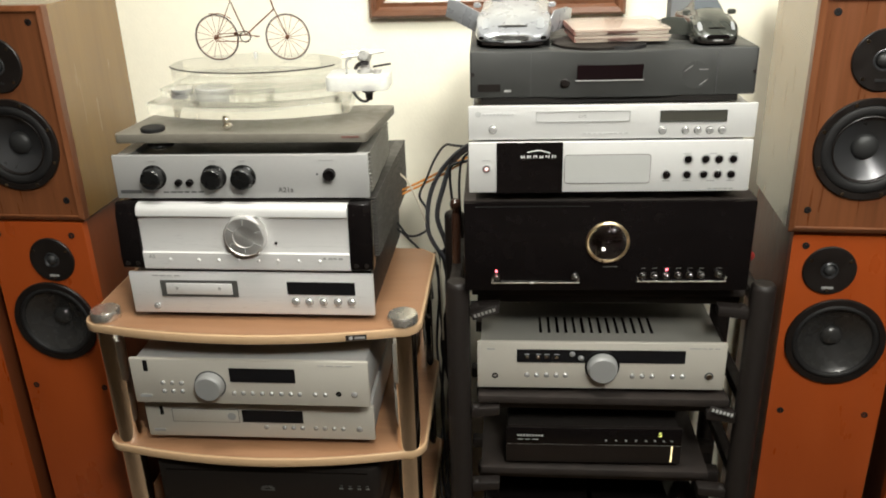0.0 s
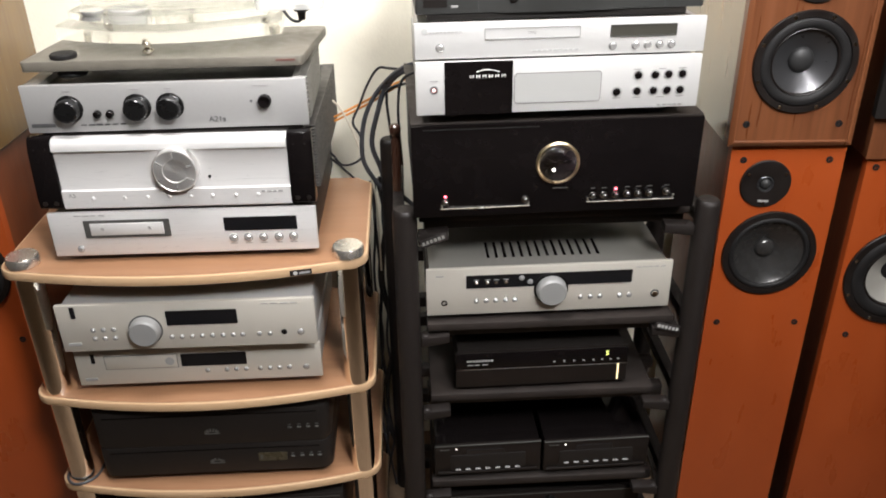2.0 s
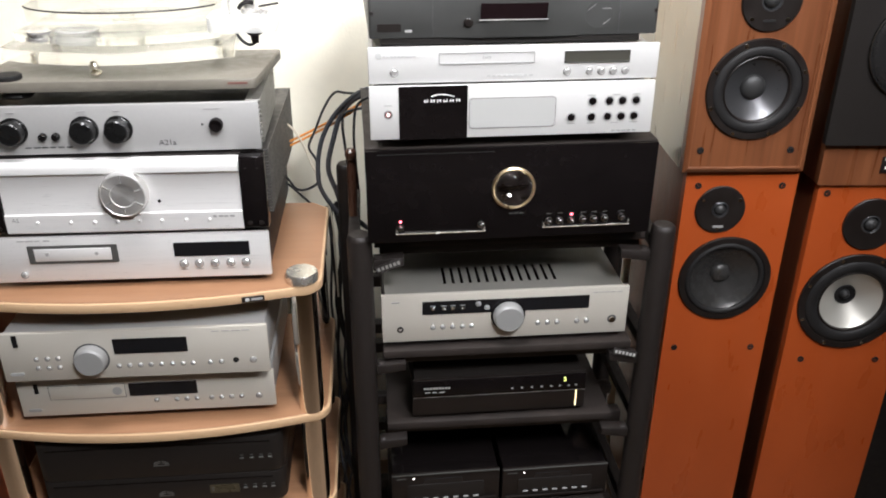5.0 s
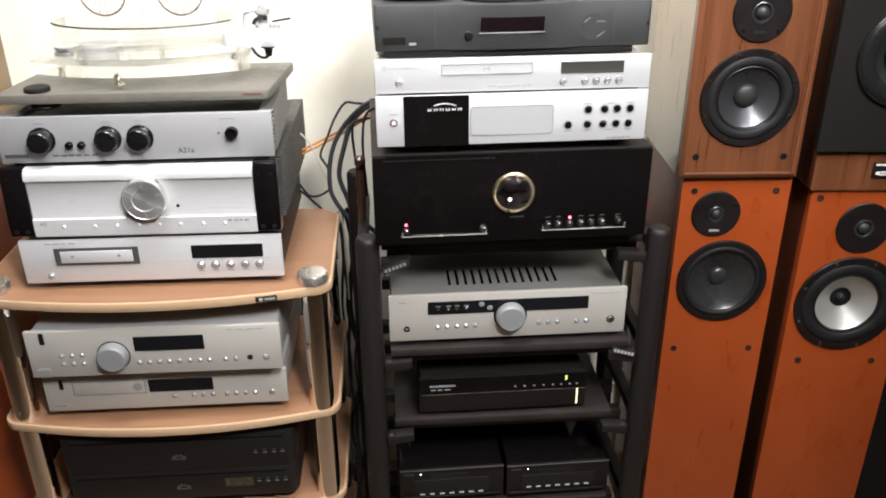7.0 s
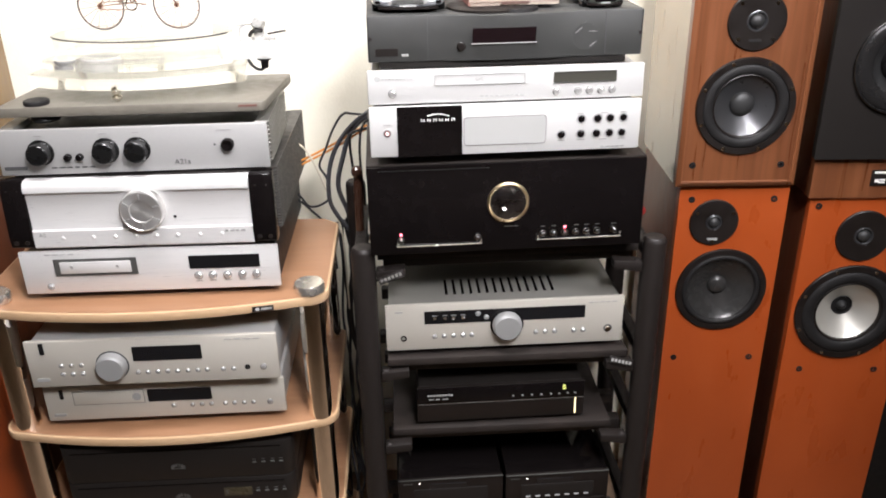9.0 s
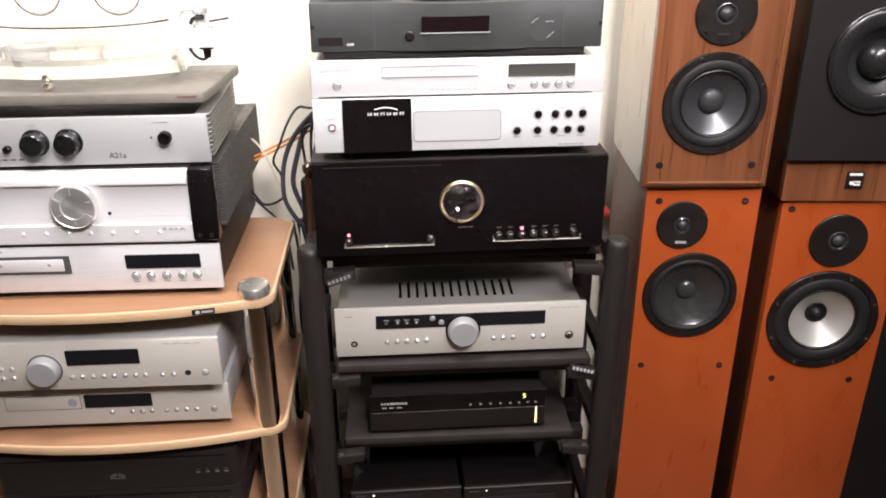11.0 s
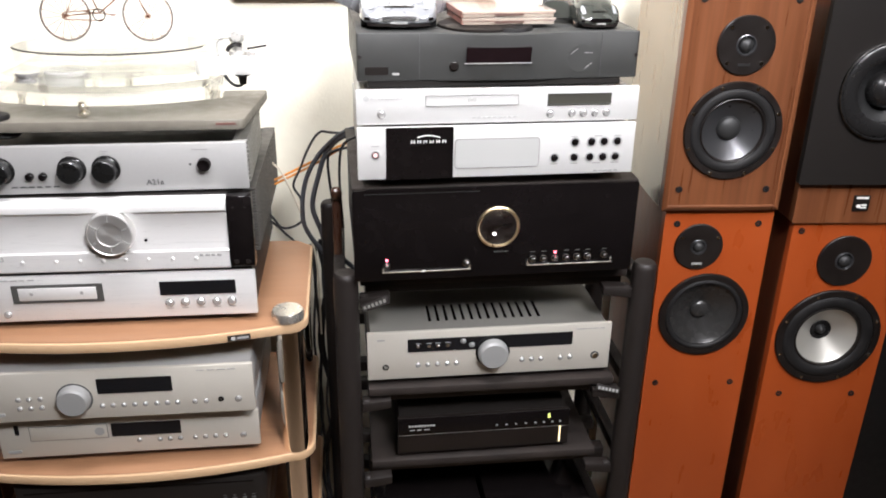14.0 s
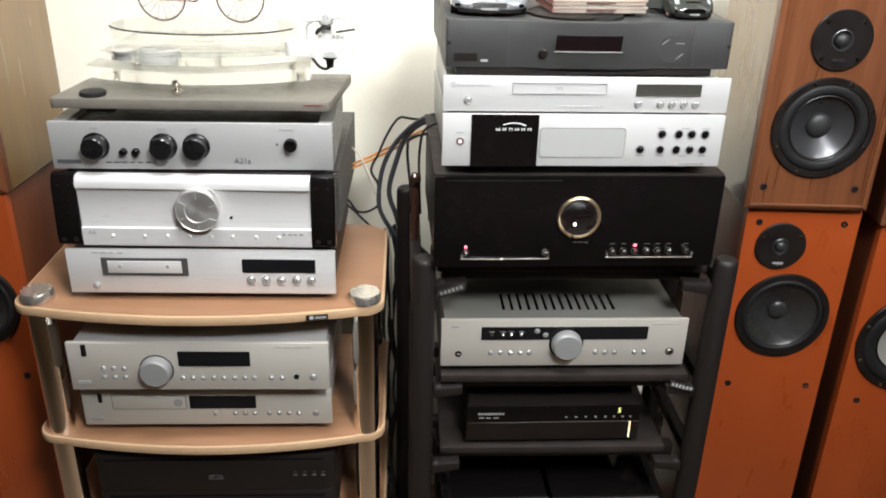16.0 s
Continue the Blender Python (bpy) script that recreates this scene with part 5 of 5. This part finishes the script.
part("chain_ring", tube([(0.054 + 0.0095 * math.cos(a), -0.004, R + 0.002 + 0.0095 * math.sin(a)) for a in (2 * math.pi * k / 24 for k in range(24))], 0.0010, 6, 1, True), DARK_CHROME, bike, "dull silver chain ring")
row("pedal", bm_box(0.008, 0.006, 0.002, (0, 0, 0), 0.0005), COPPER, bike, [(0.078, -0.009, R + 0.003), (0.031, 0.009, R + 0.006)])
part("crank", tube([BB, (0.031, 0.006, R + 0.005)], 0.0009, 6, 4), COPPER, bike)
part("chain_guard", tube([(0.0, -0.003, R + 0.005), (0.03, -0.003, R + 0.008), (0.058, -0.003, R + 0.011), (0.064, -0.003, R + 0.002), (0.056, -0.003, R - 0.006), (0.03, -0.003, R - 0.006), (0.0, -0.003, R - 0.005)], 0.0009, 6, 4, True), COPPER, bike)
part("saddle", prism([(-0.012, -0.006), (0.0, -0.003), (0.012, -0.001), (0.012, 0.001), (0.0, 0.003), (-0.012, 0.006)], 0.003, "xy", (0.026, 0, R + 0.078), 0.001), BLACK_SATIN, bike)
part("seat_post", tube([SEAT, (0.027, 0, R + 0.079)], 0.0011, 6, 1, smooth=False), COPPER, bike)

# ---- things on top of the charcoal player ----
TOP = 1.2841


def toy_car(name, m, length, width, height, paint, label, shut=False):
    """A die-cast sports car; its nose points to -y."""
    car = thing(name, m, label, "model car", "model cars")
    L, W2, H2 = length, width / 2, height
    # station: y, half width, sill z, shoulder z, crown z, crown half width
    st = [(0.00, 0.62, 0.18, 0.26, 0.31, 0.42), (0.03, 0.86, 0.15, 0.31, 0.38, 0.55), (0.09, 0.97, 0.13, 0.42, 0.49, 0.64), (0.18, 1.0, 0.13, 0.54, 0.63, 0.66), (0.30, 0.98, 0.13, 0.60, 0.74, 0.66),
          (0.36, 0.96, 0.13, 0.61, 0.77, 0.66), (0.44, 0.95, 0.13, 0.62, 0.82, 0.62), (0.58, 0.95, 0.13, 0.62, 1.04, 0.54), (0.70, 0.97, 0.13, 0.62, 1.0, 0.52), (0.80, 1.0, 0.13, 0.62, 0.80, 0.56), (0.92, 0.97, 0.15, 0.60, 0.66, 0.60), (0.98, 0.86, 0.20, 0.52, 0.58, 0.55), (1.0, 0.70, 0.26, 0.46, 0.50, 0.45)]

    def ring(bm, s, grow=1.0):
        y, w, a, b, c, d = s
        w, d = w * W2 * grow, d * W2 * grow
        half = [(w * 0.86, a), (w * 0.98, a + 0.05), (w, (a + b) / 2), (w * 0.96, b), (d * 1.0 + (w - d) * 0.35, b + (c - b) * 0.28), (d, b + (c - b) * 0.78), (d * 0.7, b + (c - b) * 0.96), (0, c)]
        pts = [(x, z) for x, z in half] + [(-x, z) for x, z in half[-2::-1]]
        return [bm.verts.new((x, y * L, z * H2)) for x, z in pts]

    bm = bmesh.new()
    rings = [ring(bm, s) for s in st]
    for a, b in zip(rings, rings[1:]):
        for k in range(len(a) - 1):
            bm.faces.new((a[k], a[k + 1], b[k + 1], b[k]))
        bm.faces.new((a[-1], a[0], b[0], b[-1]))
    bm.faces.new(rings[0])
    bm.faces.new(rings[-1][::-1])
    bmesh.ops.recalc_face_normals(bm, faces=bm.faces)
    bmesh.ops.subdivide_edges(bm, edges=bm.edges[:], cuts=1, use_grid_fill=True, smooth=0.6)
    body = part("body", bm, paint, car)
    for y in (0.17, 0.80):
        for sx in (-1, 1):
            wr = H2 * 0.26
            tyre = part("wheel", lathe([(wr * 0.62, -0.007), (wr * 0.95, -0.007), (wr, -0.005), (wr, 0.005), (wr * 0.95, 0.007), (wr * 0.62, 0.007)], 28), RUBBER, car, "", (sx * (W2 - 0.0085), y * L, wr))
            tyre.rotation_euler.y = radians(90)
            part("rim", lathe([(0, -0.0055), (wr * 0.62, -0.0074), (wr * 0.62, 0.0074), (wr * 0.5, 0.0055), (0, 0.0066)], 20), CHROME, tyre)
    def patch(name, rows, material, lab=""):
        b = bmesh.new()
        grid = [[b.verts.new((x * W2, y * L, z * H2)) for x, y, z in r] for r in rows]
        for p, q in zip(grid, grid[1:]):
            for k in range(len(p) - 1):
                b.faces.new((p[k], p[k + 1], q[k + 1], q[k]))
        bmesh.ops.recalc_face_normals(b, faces=b.faces)
        bmesh.ops.solidify(b, geom=b.faces[:], thickness=0.0008)
        return part(name, b, material, car, lab)
    patch("windscreen", [[(-0.64, 0.425, 0.80), (0, 0.415, 0.84), (0.64, 0.425, 0.80)], [(-0.52, 0.56, 1.01), (0, 0.55, 1.05), (0.52, 0.56, 1.01)]], CAR_GLASS)
    patch("bonnet", [[(-0.36, 0.070, 0.452), (-0.15, 0.065, 0.465), (0.15, 0.065, 0.465), (0.36, 0.070, 0.452)], [(-0.50, 0.24, 0.690), (-0.2, 0.235, 0.715), (0.2, 0.235, 0.715), (0.50, 0.24, 0.690)], [(-0.62, 0.40, 0.795), (-0.25, 0.395, 0.825), (0.25, 0.395, 0.825), (0.62, 0.40, 0.795)]], paint, "bonnet panel")
    patch("bonnet_line", [[(-0.38, 0.054, 0.436), (-0.15, 0.048, 0.444), (0.15, 0.048, 0.444), (0.38, 0.054, 0.436)], [(-0.38, 0.068, 0.452), (-0.15, 0.063, 0.463), (0.15, 0.063, 0.463), (0.38, 0.068, 0.452)]], GLOSS_BLACK)
    part("grille", prism([(-0.46 * W2, 0.20 * H2), (0.46 * W2, 0.20 * H2), (0.52 * W2, 0.25 * H2), (0.40 * W2, 0.30 * H2), (-0.40 * W2, 0.30 * H2), (-0.52 * W2, 0.25 * H2)], 0.006, "xz", (0, -0.0012, 0)), GLOSS_BLACK if shut else SILVER_GREY, car)
    for k in range(0 if shut else 5):
        part("grille_bar", bm_box(W2 * 0.86, 0.001, 0.0005), TRAY_GREY, car, "", (0, -0.0016, (0.21 + 0.018 * k) * H2))
    part("number_plate", bm_box(W2 * 0.44, 0.0014, H2 * 0.035), PRINT_GREY, car, "", (0, -0.0022, H2 * 0.165))
    for sx in (-1, 1):
        patch("headlight", [[(sx * 0.64, 0.052, 0.412), (sx * 0.72, 0.052, 0.404), (sx * 0.80, 0.058, 0.388)], [(sx * 0.64, 0.098, 0.510), (sx * 0.73, 0.098, 0.496), (sx * 0.83, 0.102, 0.466)], [(sx * 0.68, 0.140, 0.582), (sx * 0.74, 0.140, 0.572), (sx * 0.80, 0.144, 0.552)]], LENS_CLEAR)
        part("intake", bm_box(W2 * 0.16, 0.003, H2 * 0.06, (0, 0, 0), 0.001), GLOSS_BLACK, car, "", (sx * W2 * 0.80, L * 0.022, H2 * 0.23)).rotation_euler.z = radians(sx * 26)
        part("mirror", prism(round_rect(0.012, 0.008, 0.003, 3), 0.006, "xz", (0, 0, 0), 0.001), paint, car, "", (sx * (W2 * 1.03), L * 0.38, H2 * 0.73))
        door = part("door", prism([(0.0, 0.0), (0.26 * L, 0.02 * H2), (0.27 * L, 0.40 * H2), (0.20 * L, 0.46 * H2), (0.04 * L, 0.44 * H2), (-0.01 * L, 0.28 * H2)], 0.0025, "yz", (0, 0, 0), 0.0008), paint, car, "open door", (sx * W2 * 0.985, L * 0.34, H2 * 0.17))
        door.rotation_euler.z = radians(66 if sx < 0 else 0 if shut else -30)
        if not shut and sx < 0:
            door.rotation_euler = (radians(22), radians(-8), radians(66))
            door.location.z = H2 * 0.16
    part("splitter", prism([(-0.80 * W2, 0.02 * L), (-0.5 * W2, -0.004), (0.5 * W2, -0.004), (0.80 * W2, 0.02 * L), (0.8 * W2, 0.06 * L), (-0.8 * W2, 0.06 * L)], 0.003, "xy", (0, 0, H2 * 0.10)), BLACK_SATIN, car)
    return car


toy_car("model_car", pose(0.002, 1.264, TOP, 0, 0, -2), 0.245, 0.114, 0.074, CAR_SILVER, "silver die-cast sports car with its doors open")
toy_car("model_car", pose(0.302, 1.266, TOP, 0, 0, 3), 0.150, 0.066, 0.058, CAR_BLACK, "black die-cast sports car with one door open", True)

box = thing("card_box", pose(0.296, 1.470, TOP, 0, 0, 4), "small plain grey box standing behind the black model car", "box")
part("carton", bm_box(0.056, 0.030, 0.100, (0, 0.015, 0.050), 0.0012), mat("matt_grey_card", (0.16, 0.165, 0.17), 0.6, vary=0.08, scale=20), box)
part("lid", bm_box(0.0575, 0.0315, 0.018, (0, 0.015, 0.0915), 0.0010), mat("matt_pale_grey_card", (0.20, 0.205, 0.21), 0.6, vary=0.08, scale=20), box)

puck = thing("record_clamp", pose(0.126, 1.304, TOP), "low round black record clamp under the disc cases", "record clamp")
part("disc", lathe([(0.0, 0.0), (0.060, 0.0), (0.064, 0.002), (0.064, 0.005), (0.060, 0.007), (0.0, 0.007)], 48), BLACK_SATIN, puck)
part("hub", lathe([(0.034, 0.0), (0.035, 0.001), (0.034, 0.0065), (0.0, 0.0065)], 32), RUBBER, puck, "", (0.040, -0.028, 0.0))


def disc_case(m, label):
    c = thing("disc_case", m, label, "disc case", "disc cases")
    part("lid", bm_box(0.142, 0.124, 0.0038, (0, 0, 0.0080), 0.0006), CD_EDGE, c, "clear plastic lid")
    part("inlay", bm_box(0.136, 0.118, 0.0006, (0, 0, 0.0056)), CD_PINK, c, "pink printed inlay")
    part("tray", bm_box(0.138, 0.120, 0.0048, (0, 0, 0.0028), 0.0006), CD_EDGE, c)
    part("spine", bm_box(0.0030, 0.116, 0.0075, (-0.0700, 0, 0.0047)), CD_PINK, c)
    part("clasp", bm_box(0.044, 0.0015, 0.0034, (0.0, -0.0620, 0.0048)), mat("brown_notch", (0.10, 0.055, 0.045), 0.4), c)
    return c


disc_case(pose(0.161, 1.334, TOP + 0.0074, 0, 0, 4), "pinkish clear disc case in a small stack on the clamp")
disc_case(pose(0.159, 1.333, TOP + 0.0180, 0, 0, 5), "pinkish clear disc case in a small stack on the clamp")

# ---- picture on the wall ----
pic = thing("picture_frame", pose(-0.031, 1.779, 1.268), "dark wooden picture frame hanging on the cream wall", "picture frame")
PW, PH, PB = 0.524, 0.42, 0.042
mould = [(0.0, 0.0), (-0.020, 0.0), (-0.026, 0.006), (-0.024, 0.016), (-0.014, 0.022), (-0.016, 0.030), (-0.012, 0.036), (-0.010, PB), (0.0, PB)]
for name, length, at, turn in (("rail", PW, (0, 0, 0), 0), ("rail", PW, (0, 0, PH), 180), ("stile", PH, (-PW / 2, 0, PH / 2), 90), ("stile", PH, (PW / 2, 0, PH / 2), -90)):
    o = part(name, mitred(mould, length), FRAME_WOOD, pic, "", at)
    o.rotation_euler.y = radians(turn)
part("picture", bm_box(PW - 2 * PB, 0.004, PH - 2 * PB, (0, -0.004, PH / 2)), PAPER, pic)

# ---- cables between the stands ----
def cable(pts, r, material, label, y=1.60):
    c = thing("cable", pose(pts[0][0], pts[0][2] if len(pts[0]) > 2 else y, pts[0][1]), label, "cable", "loose cables")
    o = Vector((pts[0][0], pts[0][2] if len(pts[0]) > 2 else y, pts[0][1]))
    part("jacket", tube([Vector((p[0], p[2] if len(p) > 2 else y, p[1])) - o for p in pts], r, 10, 8), material, c)
    return c


cable([(0.0, 1.06, 1.57), (-0.075, 1.050, 1.58), (-0.127, 1.004), (-0.158, 0.952), (-0.170, 0.892), (-0.165, 0.842), (-0.127, 0.783), (-0.08, 0.74)], 0.0046, CABLE_BLUE, "thick blue-grey cable looping down behind the amplifier")
cable([(0.0, 1.05, 1.57), (-0.075, 1.042, 1.58), (-0.116, 1.004), (-0.1365, 0.951), (-0.150, 0.891), (-0.1365, 0.841), (-0.122, 0.802), (-0.07, 0.75)], 0.0050, CABLE_BLUE, "thick blue-grey cable looping down behind the amplifier")
cable([(0.0, 1.03), (-0.103, 1.040), (-0.130, 1.041), (-0.152, 1.011), (-0.170, 0.970), (-0.185, 0.935), (-0.172, 0.906), (-0.169, 0.867), (-0.188, 0.849), (-0.213, 0.847), (-0.232, 0.872), (-0.262, 0.90)], 0.0024, CABLE, "thin black cable hanging in a wavy loop")
cable([(0.0, 1.03, 1.61), (-0.081, 1.015, 1.61), (-0.145, 0.981, 1.61), (-0.221, 0.944, 1.61), (-0.30, 0.91, 1.61)], 0.0023, CABLE_ORANGE, "orange speaker cable stretched between the stands")
cable([(0.0, 1.02, 1.61), (-0.082, 1.007, 1.61), (-0.145, 0.973, 1.61), (-0.222, 0.935, 1.61), (-0.30, 0.90, 1.61)], 0.0023, CABLE_ORANGE, "orange speaker cable stretched between the stands")
cable([(-0.05, 1.045, 1.5), (-0.106, 1.033, 1.5), (-0.114, 1.012, 1.5), (-0.112, 0.973, 1.5), (-0.108, 0.935, 1.5), (-0.105, 0.88, 1.52)], 0.0026, CABLE, "black cable dropping behind the amplifier")
cable([(-0.05, 1.08, 1.45), (-0.084, 1.062, 1.45), (-0.093, 1.021, 1.45), (-0.093, 0.965, 1.45), (-0.09, 0.90, 1.46)], 0.0024, CABLE, "black cable dropping behind the amplifier")
cable([(-0.30, 1.00), (-0.247, 0.996), (-0.224, 0.983), (-0.203, 0.956), (-0.179, 0.892), (-0.155, 0.816), (-0.147, 0.751), (-0.145, 0.60)], 0.0019, CABLE_WHITE, "thin cream cable hanging down from the amplifier")
cable([(-0.27, 0.885), (-0.228, 0.856), (-0.206, 0.833), (-0.188, 0.813), (-0.172, 0.78), (-0.165, 0.70)], 0.0024, CABLE, "thin black cable falling behind the beech shelf")
for k, (x, dx) in enumerate(((-0.160, 0.006), (-0.150, -0.004), (-0.140, 0.008), (-0.130, -0.008), (-0.146, 0.012), (-0.12, 0.004))):
    cable([(x, 0.80, 1.62 + 0.012 * (k % 3)), (x + dx, 0.70, 1.63), (x - dx * 0.5, 0.56, 1.635), (x + dx * 1.5, 0.40, 1.63), (x - dx, 0.22, 1.62), (x + dx * 4, 0.006, 1.58)], 0.0028 + 0.0006 * (k % 3), CABLE if k % 3 else CABLE_BLUE, "black cable hanging down between the two stands")

cable([(-0.7495, 0.3595, 1.300), (-0.7485, 0.3595, 1.268), (-0.732, 0.3595, 1.2485), (-0.711, 0.3595, 1.250), (-0.695, 0.3595, 1.266), (-0.690, 0.3595, 1.292), (-0.690, 0.3595, 1.33), (-0.70, 0.3595, 1.39), (-0.72, 0.3595, 1.45)], 0.0026, CABLE_BLUE, "thin grey cable looped round a chrome post on the shelf")

rod = thing("wooden_pole", pose(-0.1005, 1.44, 0.858), "brown turned wooden pole with a rounded top beside the amplifier", "pole")
part("shaft", lathe([(0.008, 0.0), (0.0082, 0.095), (0.0062, 0.103), (0.0060, 0.106), (0.0098, 0.111), (0.0108, 0.117), (0.0098, 0.123), (0.006, 0.127), (0.0, 0.128)], 24), WOOD_BROWN, rod)
